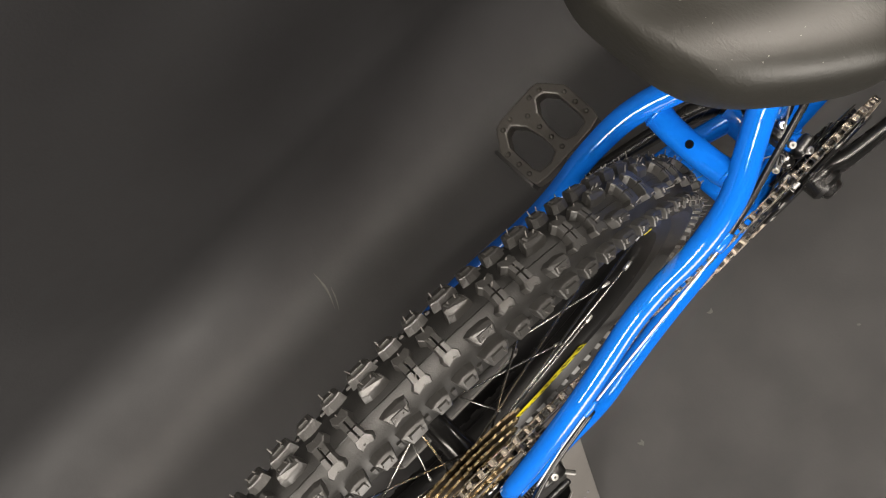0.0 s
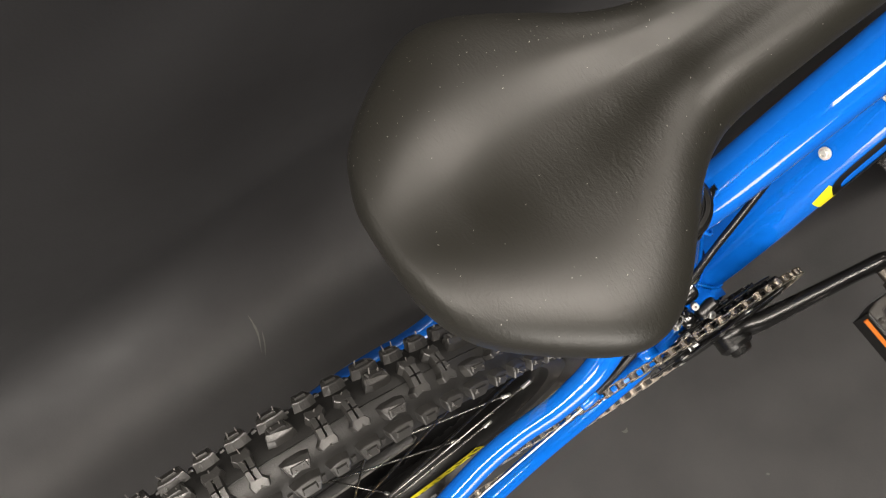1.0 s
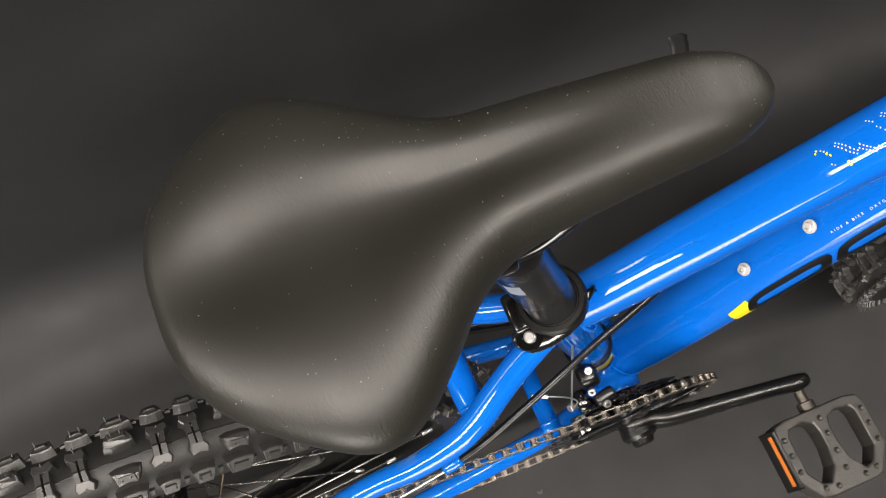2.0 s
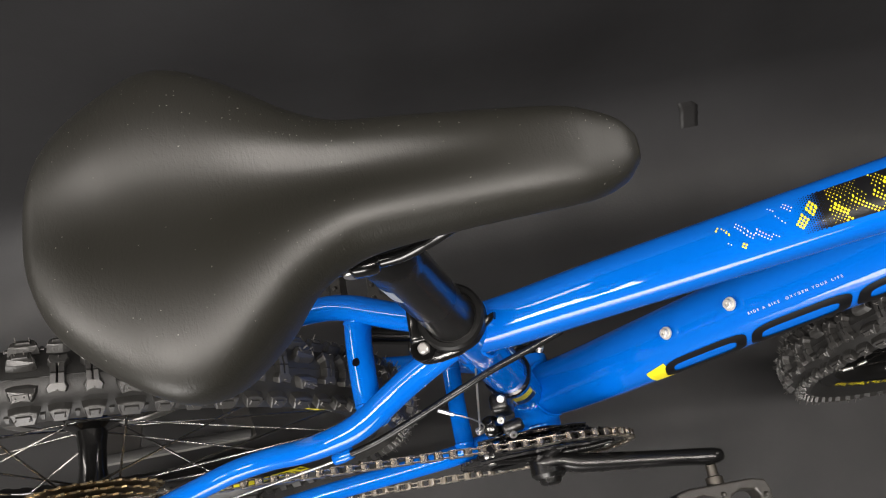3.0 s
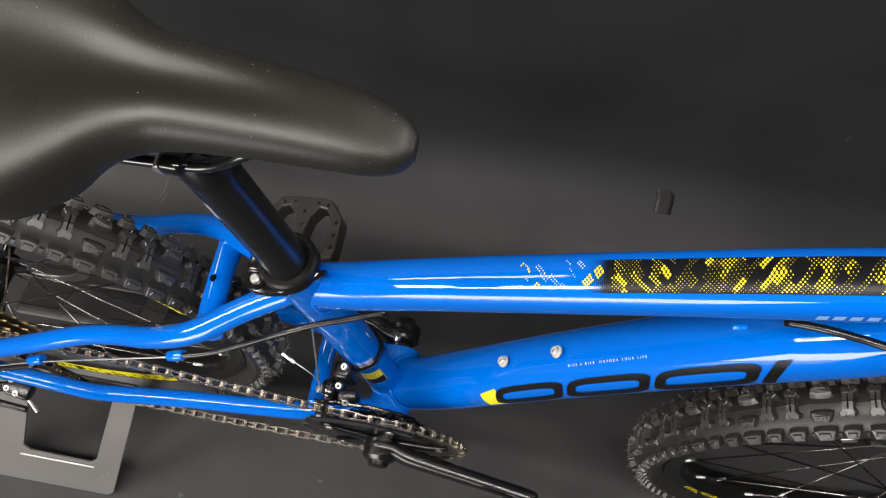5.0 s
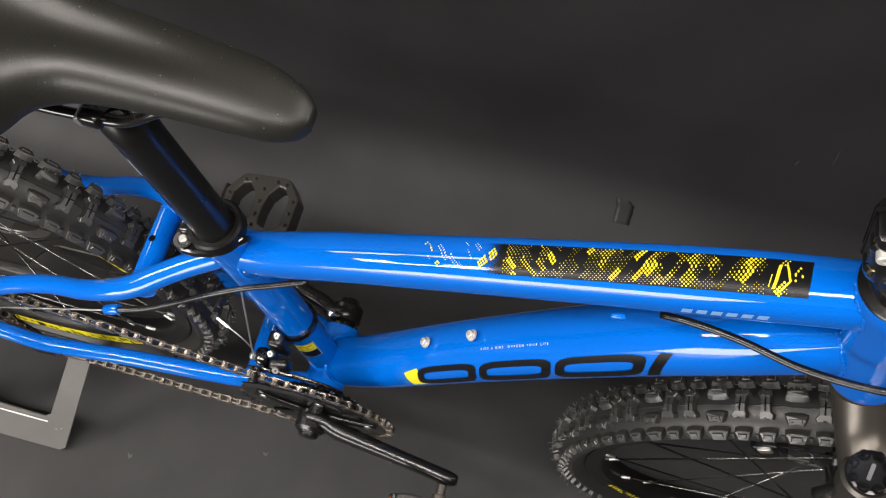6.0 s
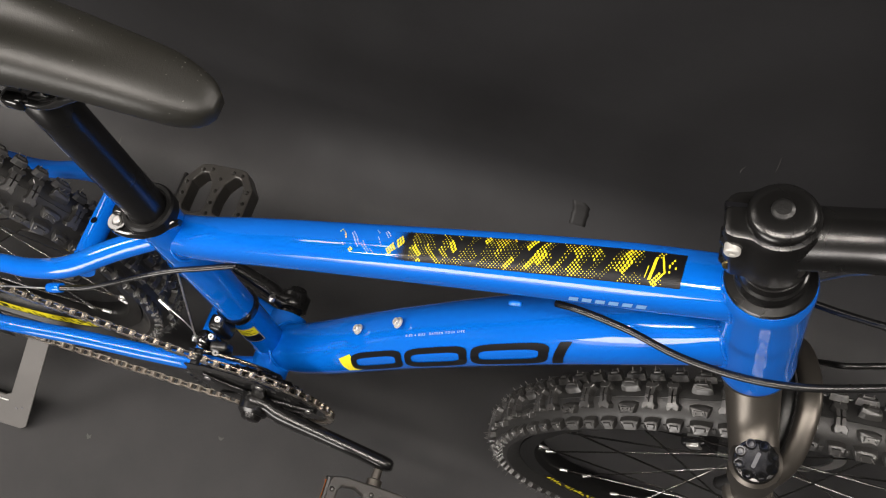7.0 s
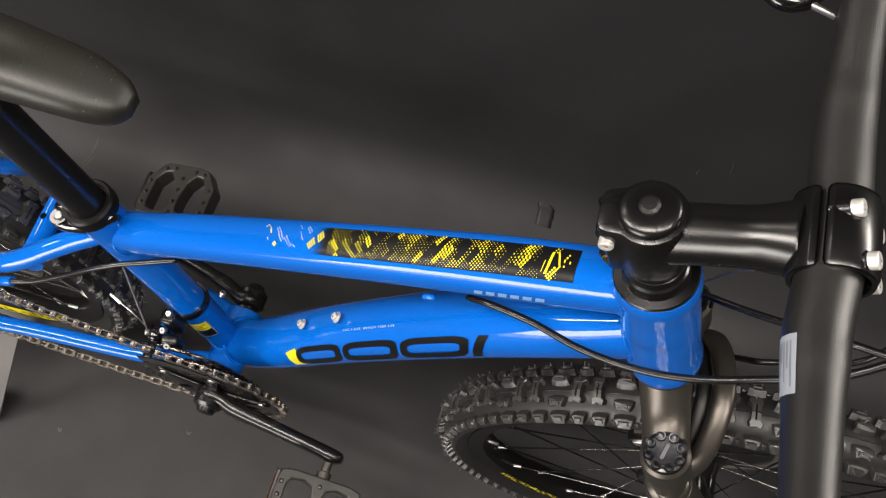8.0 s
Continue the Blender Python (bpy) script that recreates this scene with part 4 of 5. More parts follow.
# ---- pedals ----
def pedal(at, tilt, side):
    """A resin platform pedal with two openings, grip studs and amber reflectors, built flat round its own axle."""
    p = part("pedal", None, bike, "dark grey resin platform pedal with amber reflectors")
    m = Matrix.Translation(at) @ Matrix.Rotation(tilt, 4, "Y")
    if side < 0:
        m = m @ Matrix.Rotation(math.pi, 4, "Z")
    edge = [(-0.046, 0.012), (-0.043, 0.003), (-0.030, 0.000), (0.030, 0.000), (0.043, 0.003), (0.046, 0.012), (0.046, 0.050), (0.030, 0.072), (0.022, 0.074), (-0.022, 0.074), (-0.030, 0.072), (-0.046, 0.050)]
    hole_a = [(0.008, 0.012), (0.018, 0.008), (0.031, 0.010), (0.034, 0.016), (0.034, 0.048), (0.026, 0.060), (0.018, 0.062), (0.009, 0.050), (0.006, 0.034), (0.006, 0.020)]
    hole_b = [(-x, y) for x, y in reversed(hole_a)]
    body = plate("platform", edge, 0.022, m @ Matrix.Translation((0, 0, -0.011)), RESIN, 0.0018, [hole_a, hole_b])
    part("platform", body, p)
    part("axle", lathe("axle", [(0, -0.018), (0.0050, -0.018), (0.0050, -0.008), (0.0080, -0.007), (0.0080, 0.001), (0.006, 0.002), (0.006, 0.070), (0, 0.070)], GUNMETAL, m @ Vector((0, 0, 0)), m.to_3x3() @ Vector((0, 1, 0)), 16), p)
    for x, y in ((-0.040, 0.016), (-0.040, 0.030), (-0.040, 0.045), (0.040, 0.016), (0.040, 0.030), (0.040, 0.045), (0, 0.010), (0, 0.024), (0, 0.040), (0, 0.056), (-0.014, 0.067), (0.014, 0.067), (-0.026, 0.065), (0.026, 0.065)):
        part("stud", STUD, p).matrix_local = m @ Matrix.Translation((x, y, 0.011))
    rear = 1 if side < 0 else -1
    part("reflector_housing", box("housing", (0.004, 0.052, 0.0240), m @ Matrix.Translation((rear * 0.0462, 0.031, -0.001)), BLACK_MATT, 0.001), p, "black plastic reflector housing")
    if side < 0:
        part("reflector", box("reflector", (0.002, 0.044, 0.0055), m @ Matrix.Translation((rear * 0.0478, 0.031, 0.0060)), ORANGE, 0.0008), p, "amber plastic reflector")
    else:
        part("reflector", box("reflector", (0.002, 0.024, 0.0040), m @ Matrix.Translation((rear * 0.0472, 0.033, 0.005)), ORANGE, 0.0008), p, "amber plastic reflector")
    return p


STUD = lathe("stud", [(0, 0.0034), (0.0014, 0.0031), (0.0024, 0.0012), (0.0029, -0.0005)], RESIN, (0, 0, 0), (0, 0, 1), 10)
pedal(Vector((0.147, -0.114, 0.297)), 0.17, -1)
pedal(Vector((-0.133, 0.115, 0.290)), -0.20, 1)

# ---- seat: rails, clamp, quick release ----
rails = part("saddle_rails", None, bike, "black steel saddle rails in a silver-edged clamp")
for s in (-1, 1):
    y = SADDLE.y
    part("rail", sweep("rail", [(-0.188, y + s * 0.030, 0.806, 0.0035), (-0.160, y + s * 0.024, 0.784, 0.0035), (-0.121, y + s * 0.0190, 0.7735, 0.0035), (-0.097, y + s * 0.0187, 0.7745, 0.0035), (-0.078, y + s * 0.0187, 0.7770, 0.0035), (-0.066, y + s * 0.0180, 0.7830, 0.0035), (-0.052, y + s * 0.0165, 0.7940, 0.0035), (-0.022, y + s * 0.009, 0.812, 0.0035)], BLACK_GLOSS, 48, 14, up=(0, 0, 1)), rails)
    part("rail_clip", box("rail_clip", (0.0145, 0.010, 0.0115), basis((-0.0930, y + s * 0.0200, 0.7770), (1, 0, 0.06), (0, 1, 0)), BLACK_GLOSS, 0.003), rails)
part("clamp_bolt", rod("clamp_bolt", (-0.099, SADDLE.y - 0.024, 0.775), (-0.099, SADDLE.y + 0.024, 0.775), 0.0045, STEEL, 14), rails)
part("post_head", sweep("post_head", [(*at_seat(0.440), 0.0153), (*at_seat(0.462), 0.0158), (*(at_seat(0.476) + Vector((-0.008, 0.003, 0))), 0.0145)], BLACK_SATIN, 10, 20), rails)


def wrapped(origin, axis, radius, turn, height, a, b, h0, h1, mat, name, parent, label=""):
    """A label bent round a tube: from angle a to b and height h0 to h1."""
    m = axis_frame(axis)
    n = 12
    verts = [Vector(origin) + m @ Vector((radius * math.cos(w), radius * math.sin(w), h)) for h in (h0, h1) for w in np.linspace(a, b, n)]
    return part(name, link_mesh(name, verts, [(k, k + 1, n + k + 1, n + k) for k in range(n - 1)], mat), parent, label)


def facing(axis, way):
    """The angle round the axis at which a tube's side faces the given way."""
    m = axis_frame(axis)
    v = m.inverted() @ Vector(way)
    return math.atan2(v.y, v.x)


w0 = facing(SEAT, (-0.55, -0.85, 0))
wrapped(at_seat(0), SEAT, 0.01562, 0, 0, w0 - 0.26, w0 + 0.26, 0.420, 0.440, LABEL_WHITE, "post_label", post, "small white printed label")
w1 = facing(SEAT, (0.35, -0.94, 0))
wrapped(at_seat(0), SEAT, 0.0178, 0, 0, w1 - 0.58, w1 + 0.58, 0.060, 0.0965, LABEL_WHITE, "frame_label", frame_part, "yellow and black warning label")
wrapped(at_seat(0), SEAT, 0.01795, 0, 0, w1 - 0.52, w1 + 0.52, 0.0615, 0.0775, DECAL_BLACK, "label_panel", frame_part)
wrapped(at_seat(0), SEAT, 0.01795, 0, 0, w1 - 0.52, w1 + 0.52, 0.0785, 0.0950, YELLOW, "label_panel", frame_part)
for k in range(3):
    wrapped(at_seat(0), SEAT, 0.01805, 0, 0, w1 - 0.4, w1 + 0.38 - 0.2 * (k % 2), 0.0815 + 0.0042 * k, 0.0828 + 0.0042 * k, DECAL_BLACK, "label_line", frame_part)

lever = part("quick_release", None, bike, "black quick-release lever with a silver pivot")
part("clamp_lug", box("clamp_lug", (0.016, 0.026, 0.0135), basis(at_seat(0.3135) + Vector((-0.021, 0.002, 0)), (1, 0, 0.19), (0, 1, 0)), BLACK_GLOSS, 0.003), lever)
part("pivot", lathe("pivot", [(0, 0.0205), (0.0026, 0.0205), (0.0036, 0.0197), (0.0040, 0.017), (0.0040, 0.0), (0, 0.0)], STEEL, (-0.0775, -0.0150, 0.5915), (-0.19, 0.0, 0.98), 20), lever)
paddle = [(-0.0895, -0.0185), (-0.0830, -0.0240), (-0.0715, -0.0246), (-0.0585, -0.0228), (-0.0495, -0.0183), (-0.0440, -0.0128), (-0.0388, -0.0086), (-0.0325, -0.0042), (-0.0322, -0.0024), (-0.0342, -0.0016), (-0.0391, -0.0026), (-0.0452, -0.0052), (-0.0520, -0.0105), (-0.0590, -0.0142), (-0.0670, -0.0150), (-0.0745, -0.0120), (-0.0790, -0.0070), (-0.0850, -0.0045), (-0.0900, -0.0075), (-0.0920, -0.0128)]
blade = basis((0, 0, 0.6125), (0.985, 0, 0.172), (0, 1, 0))
part("lever_arm", plate("lever_arm", paddle, 0.0085, blade, BLACK_GLOSS, 0.0028, (), True), lever)
part("lever_washer", lathe("lever_washer", [(0.0044, 0.0), (0.0078, 0.0), (0.0084, 0.001), (0.0078, 0.002), (0.0044, 0.002)], BLACK_GLOSS, (-0.0812, -0.0148, 0.6066), (-0.19, 0.0, 0.98), 28, closed=True), lever)

# ---- fork details ----
for s in (-1, 1):
    top = at_head(-0.166) + FORK_OUT * 0.008 + Vector((0, s * 0.061, 0))
    capo = part("fork_cap", lathe("fork_cap", [(0, 0.0072), (0.0120, 0.0072), (0.0128, 0.0085), (0.0148, 0.0080), (0.0156, 0.004), (0.0160, 0.0), (0, 0.0)], STEM_BLACK, top, -STEER, 40), fork, "black dial cap with finger notches")
    a = axis_frame(-STEER)
    for k in range(8):
        w = 2 * math.pi * (k + 0.5) / 8
        part("notch", NOTCH if k or s > 0 else (NOTCH := lathe("notch", [(0, 0.0002), (0.0021, 0.0003), (0.0027, 0.0013), (0.0034, 0.0013), (0.0038, 0.0004)], BLACK_GLOSS, (0, 0, 0), (0, 0, 1), 12)), capo).matrix_local = Matrix.Translation(top - STEER * 0.0082) @ a.to_4x4() @ Matrix.Translation((0.0118 * math.cos(w), 0.0118 * math.sin(w), 0))
    part("brand_bar", plate("brand_bar", rounded(0.012, 0.0028, 0.001), 0.0003, basis(top - STEER * 0.0086, (0.3, 0.95, 0.1), FORK_OUT), GREY_INK), capo)
arch = [(x, s * y, z, p, q) for s, row in ((-1, ((0.440, 0.060, 0.535, 0.0100, 0.007), (0.450, 0.055, 0.574, 0.0090, 0.0065), (0.457, 0.038, 0.597, 0.0086, 0.0065))), (1, ((0.460, 0.0, 0.612, 0.0085, 0.0065), (0.457, 0.038, 0.597, 0.0086, 0.0065), (0.450, 0.055, 0.574, 0.0090, 0.0065), (0.440, 0.060, 0.535, 0.0100, 0.007)))) for x, y, z, p, q in row]
part("fork_arch", sweep("fork_arch", arch, GUNMETAL, 48, 20, up=(0.96, 0, 0.28), power=2.6), fork)
# solid black band: shade inside the arch's open channel drawn as a dark shape
part("arch_back_shade", sweep("arch_back_shade", [(x - 0.012, y * 0.97, z - 0.013, 0.0060, 0.005) for x, y, z, p, q in arch], BLACK_MATT, 40, 16, up=(0.96, 0, 0.28), power=3.0), fork, "solid black band for the shaded inside of the arch")
caliper = part("brake_caliper", box("caliper", (0.046, 0.028, 0.028), basis((0.478, 0.044, 0.268), (0.6, 0, -0.8), (0, 1, 0)), BLACK_SATIN, 0.004), fork, "black disc brake caliper")
part("caliper_arm", box("caliper_arm", (0.012, 0.004, 0.014), basis((0.468, 0.030, 0.284), (0.6, 0, -0.8), (0, 1, 0)), STEEL, 0.001), caliper)

# ---- cables ----
def cable(points, r=0.0025, label="", mat=BLACK_SATIN, name="cable_housing"):
    return part(name, sweep(name, [(*p, r) for p in points], mat, 60, 10, up=(0.1, 0.2, 1)), bike, label)


cable([(0.258, -0.012, 0.690), (0.276, -0.0165, 0.701), (0.305, -0.0225, 0.707), (0.338, -0.0335, 0.716), (0.372, -0.0405, 0.730), (0.404, -0.0415, 0.745), (0.440, -0.0355, 0.762), (0.475, -0.030, 0.790), (0.505, -0.02, 0.83), (0.500, -0.06, 0.875), (0.470, -0.15, 0.905), (0.445, -0.22, 0.912)], label="black cable housing looping past the head tube")
cable([(0.392, 0.052, 0.640), (0.400, 0.047, 0.672), (0.4115, 0.036, 0.697), (0.4355, 0.024, 0.718), (0.464, 0.011, 0.744), (0.500, -0.001, 0.768), (0.530, -0.02, 0.80), (0.535, -0.07, 0.85), (0.500, -0.14, 0.89), (0.455, -0.2, 0.910)], label="black cable housing looping to the handlebar")
cable([(0.452, 0.060, 0.520), (0.474, 0.046, 0.572), (0.481, 0.037, 0.600), (0.490, 0.037, 0.606), (0.510, 0.043, 0.607), (0.550, 0.051, 0.622), (0.565, 0.066, 0.66), (0.56, 0.10, 0.76), (0.52, 0.15, 0.86), (0.455, 0.19, 0.905)], label="black brake cable housing looping over the tyre")
cable([(0.4070, 0.048, 0.676), (0.4100, 0.042, 0.708), (0.4150, 0.030, 0.758), (0.422, 0.015, 0.815), (0.430, 0.03, 0.87)], 0.0011, "bare steel cable", STEEL, "inner_cable")
cable([(0.404, 0.038, 0.655), (0.406, 0.041, 0.676), (0.412, 0.041, 0.690), (0.420, 0.038, 0.688), (0.422, 0.036, 0.680)], 0.0016, "small black wire hook", BLACK_GLOSS, "cable_hook")
cable([(-0.157, -0.056, 0.503), (-0.130, -0.051, 0.511), (-0.100, -0.043, 0.527), (-0.066, -0.034, 0.549), (-0.040, -0.026, 0.560), (-0.018, -0.020, 0.566), (0.010, -0.012, 0.574)], label="black cable housing along the seat stay")
cable([(-0.372, -0.079, 0.398), (-0.300, -0.068, 0.433), (-0.160, -0.057, 0.502)], 0.0008, "bare steel shift cable", STEEL, "inner_cable")
cable([(-0.300, -0.070, 0.431), (-0.36, -0.079, 0.402), (-0.41, -0.095, 0.372), (-0.452, -0.105, 0.345), (-0.462, -0.104, 0.315), (-0.43, -0.095, 0.300), (-0.395, -0.090, 0.312)], label="black cable housing looping to the rear derailleur")
for p in ((-0.157, -0.055, 0.501), (-0.300, -0.066, 0.434)):
    part("cable_stop", sweep("cable_stop", [(p[0] - 0.007, p[1] - 0.001, p[2] - 0.003, 0.0042), (p[0], p[1], p[2], 0.0048), (p[0] + 0.007, p[1] + 0.001, p[2] + 0.003, 0.0042)], BLUE, 8, 12), frame_part)
part("cable_guide", box("cable_guide", (0.011, 0.004, 0.004), basis((0.0226, -0.0095, 0.5865), (0.88, 0, 0.48), (0, 1, 0)), BLUE, 0.0015), frame_part)
part("cable_guide", box("cable_guide", (0.010, 0.004, 0.004), basis((0.232, -0.020, 0.690), (0.9, 0, 0.44), (0, 1, 0)), BLUE, 0.0015), frame_part)
for p in ((0.103, -0.002, 0.459), (0.142, -0.001, 0.511)):
    n = Vector((-0.8, 0, 0.6))
    bolt = part("bottle_bolt", lathe("bolt", [(0, 0.0012), (0.0017, 0.0012), (0.0017, 0.0036), (0.0030, 0.0036), (0.0036, 0.0030), (0.0036, 0.0), (0.0052, 0.0), (0.0052, -0.0012), (0, -0.0012)], ZINC, Vector(p) + n * 0.0005, n, 20), frame_part, "bright bottle-cage bolt")

# ---- markings that follow the tubes ----
def tube_skin(points, n, power):
    c, a, b, ra, rb, t = rings(points, n)
    run = np.r_[0, np.cumsum(np.linalg.norm(np.diff(c, axis=0), axis=1))]

    def skin(s, w, off=0.0005):
        """The place s metres along the tube at the angle w (0 left, 90 top, 180 right)."""
        k = [np.array([np.interp(s, run, q[:, i]) for i in range(3)]) for q in (c, a, b)]
        u, v = math.cos(radians(w)), math.sin(radians(w))
        u, v = math.copysign(abs(u) ** (2 / power), u), math.copysign(abs(v) ** (2 / power), v)
        return Vector(k[0] + k[1] * (np.interp(s, run, ra) * u + off * math.cos(radians(w))) + k[2] * (np.interp(s, run, rb) * v + off * math.sin(radians(w))))

    def along(x):
        return float(np.interp(x, c[:, 0], run))

    return skin, along


def patch(skin, corners, n=6, k=4, off=0.0005):
    """Vertices and faces of a four-cornered patch ((s, w) each) laid on a tube."""
    (a, b, c, d) = [np.array(p, float) for p in corners]
    verts = [skin(*((a * (1 - u) + b * u) * (1 - v) + (d * (1 - u) + c * u) * v), off) for v in np.linspace(0, 1, k) for u in np.linspace(0, 1, n)]
    return verts, [(j * n + i, j * n + i + 1, (j + 1) * n + i + 1, (j + 1) * n + i) for j in range(k - 1) for i in range(n - 1)]


def patches(name, skin, list_of_corners, mat, parent, label="", n=6, k=4, off=0.0005, kind=""):
    verts, faces = [], []
    for corners in list_of_corners:
        v, f = patch(skin, corners, n, k, off)
        faces += [tuple(len(verts) + i for i in q) for q in f]
        verts += v
    return part(name, link_mesh(name, verts, faces, mat), parent, label, kind)


top_skin, top_s = tube_skin(TOP, 60, 2.5)
s0, s1 = top_s(0.160), top_s(0.327)
WA, WB = 68, 124
patches("decal", top_skin, [((s0, WA), (s1, WA), (s1 - 0.0015, WB), (s0, WB))], DECAL_BLACK, frame_part, "black decal strip with yellow dots", 50, 12, 0.0004)
# round dots on a slanting grid, in bands whose size changes from stretch to stretch
GAP = 0.00168
ARC = 0.0188 * math.pi / 180
high = (WB - WA) * ARC
LEAN = radians(41)


def dot_field(lo, hi):
    """Dots between lo and hi along the tube: (s, angle, radius)."""
    out = []
    ca, sa = math.cos(LEAN), math.sin(LEAN)
    for i in range(-40, 130):
        for j in range(-110, 60):
            s, h = lo + (i * ca - j * sa) * GAP, (i * sa + j * ca) * GAP
            if not (lo + 0.0006 < s < hi and 0.0007 < h < high - 0.0007):
                continue
            # bands run down the slope in the first stretch and up it further on
            along, across = (i, j) if s < lo + 0.038 else (j, i)
            band = (across + 300) // 2
            rnd = random.Random(band * 131 + 7)
            size, shift = rnd.choice((4, 5, 7)), rnd.randrange(9)
            pick = random.Random(band * 977 + 31 * ((along + 300 + shift) // size)).random()
            r = 0.00072 if pick > 0.89 else 0.00050 if pick > 0.74 else 0.00032 if pick > 0.54 else 0.00021 if pick > 0.26 else 0.0
            if s > hi - 0.012 and pick < 0.55:
                r = 0.0
            if r:
                out.append((s, WA + h / ARC, r))
    return out


def cluster(at, h, along, across, r, slope=1):
    """A small slanting block of dots, its corner at metres along the tube and at the fraction h across the strip."""
    ca, sa = math.cos(LEAN), math.sin(LEAN) * slope
    return [(at + (i * ca - slope * j * abs(sa)) * GAP, WA + (h * high + (i * sa + j * ca) * GAP) / ARC, r) for i in range(along) for j in range(across)]


def printed_dots(dots, mat, label, off):
    verts, faces = [], []
    for s, w, r in dots:
        k = len(verts)
        verts += [top_skin(s + r * math.cos(q * math.pi / 4), w + r / ARC * math.sin(q * math.pi / 4), off) for q in range(8)]
        faces.append(tuple(range(k, k + 8)))
    part("decal_dots", link_mesh("decal_dots", verts, faces, mat), frame_part, label, "stuff")


yellow_dots = dot_field(s0 + 0.001, s1 - 0.012)
yellow_dots += cluster(s0 - 0.0165, 0.62, 4, 3, 0.00074, -1) + cluster(s0 - 0.0095, 0.36, 3, 3, 0.00074, -1)
yellow_dots += cluster(s0 - 0.0560, 0.16, 3, 1, 0.00042) + cluster(s0 - 0.0580, 0.10, 1, 2, 0.00060) + cluster(s0 - 0.0540, 0.30, 2, 1, 0.00055) + cluster(s0 - 0.0465, 0.66, 2, 2, 0.00070)
yellow_dots += cluster(s1 - 0.0065, 0.26, 1, 3, 0.00062) + cluster(s1 - 0.0052, 0.42, 1, 1, 0.00055) + cluster(s1 - 0.0085, 0.52, 1, 1, 0.0006) + cluster(s1 - 0.0165, 0.86, 2, 2, 0.00070)
pale_dots = cluster(s0 - 0.0475, 0.16, 7, 2, 0.00040) + cluster(s0 - 0.0375, 0.42, 6, 2, 0.00040) + cluster(s0 - 0.0545, 0.52, 2, 1, 0.00034) + cluster(s0 - 0.0290, 0.02, 3, 1, 0.00038) + cluster(s0 - 0.0205, 0.04, 4, 2, 0.00040) + cluster(s0 - 0.0300, 0.66, 3, 1, 0.00032) + cluster(s0 - 0.0260, 0.30, 4, 1, 0.00030)
printed_dots(yellow_dots, YELLOW, "yellow printed dots", 0.0008)
printed_dots(pale_dots, WHITE_INK, "pale printed dots", 0.0006)
fringe = []
for i in range(14):
    for j in range(14):
        f = (i + 0.5) / 14
        fringe.append((s0 - 0.017 * (1 - f), WA + (WB - WA) * (j + 0.25 + 0.5 * (i % 2)) / 14, 0.00085 * f))
printed_dots(fringe, DECAL_BLACK, "black printed dots", 0.0004)
# the maker's mark at the strip's end, as plain yellow shapes
e = s1 - 0.0135
mark = [((e - 0.0006, 78), (e + 0.0006, 78), (e + 0.0032, 99), (e + 0.0020, 99)), ((e + 0.0020, 98), (e + 0.0032, 98), (e - 0.0022, 117), (e - 0.0034, 117))]
mark += [((e - 0.0040, 80), (e - 0.0022, 79), (e - 0.0050, 112), (e - 0.0068, 113)), ((e - 0.0075, 92), (e - 0.0069, 91), (e - 0.0082, 109), (e - 0.0088, 110))]
patches("decal_mark", top_skin, mark, YELLOW, frame_part, "plain yellow shapes", 2, 8, 0.0010)

down_skin, down_s = tube_skin(DOWN, 60, 2.3)


def slanted(a, b, lo, hi, lean=0.006):
    """A slanted block between a and b along the tube, from angle hi (upper) to lo."""
    return ((a, lo), (b, lo), (b + lean, hi), (a + lean, hi))


LO, HI = 184, 136
L0, L1 = down_s(0.102) + 0.012, down_s(0.3005)
unit = (L1 - L0) / 3.42
SLANT = 0.018


def logo_ring(a, b, stroke, band):
    """A slanted ring with round corners between a and b along the tube."""
    verts, faces, n = [], [], 72
    for k in range(n):
        w = 2 * math.pi * k / n
        cw, sw = math.cos(w), math.sin(w)
        cw, sw = math.copysign(abs(cw) ** 0.45, cw), math.copysign(abs(sw) ** 0.45, sw)
        for q in range(4):
            f = q / 3
            x = ((b - a) / 2 - stroke * f) * cw
            y = (0.5 - band * f) * sw + 0.5
            verts.append(down_skin((a + b) / 2 + x + SLANT * (y - 0.5), LO + (HI - LO) * y, 0.0007))
    for k in range(n):
        i = (k + 1) % n
        faces += [(4 * k + q, 4 * k + q + 1, 4 * i + q + 1, 4 * i + q) for q in range(3)]
    part("logo_block", link_mesh("logo_block", verts, faces, DECAL_BLACK), frame_part, "plain black ring shape")


for k in range(3):
    a, b = L0 + k * unit + 0.003, L0 + (k + 1) * unit - 0.0015
    logo_ring(a, b, 0.0095, 0.27)
bar_at = L0 + 3 * unit + 0.002
patches("logo_block", down_skin, [((bar_at - SLANT / 2, LO), (bar_at + 0.010 - SLANT / 2, LO), (bar_at + 0.010 + SLANT * 0.7, HI), (bar_at + SLANT * 0.7, HI))], DECAL_BLACK, frame_part, "plain black bar shape", 4, 8, 0.0007)
patches("logo_flash", down_skin, [((L0 - 0.019, LO - 2), (L0 + 0.008, LO + 0.5), (L0 + 0.010, HI + 1), (L0 - 0.013, HI + 9))], YELLOW, frame_part, "plain yellow flash", 6, 6, 0.0004)


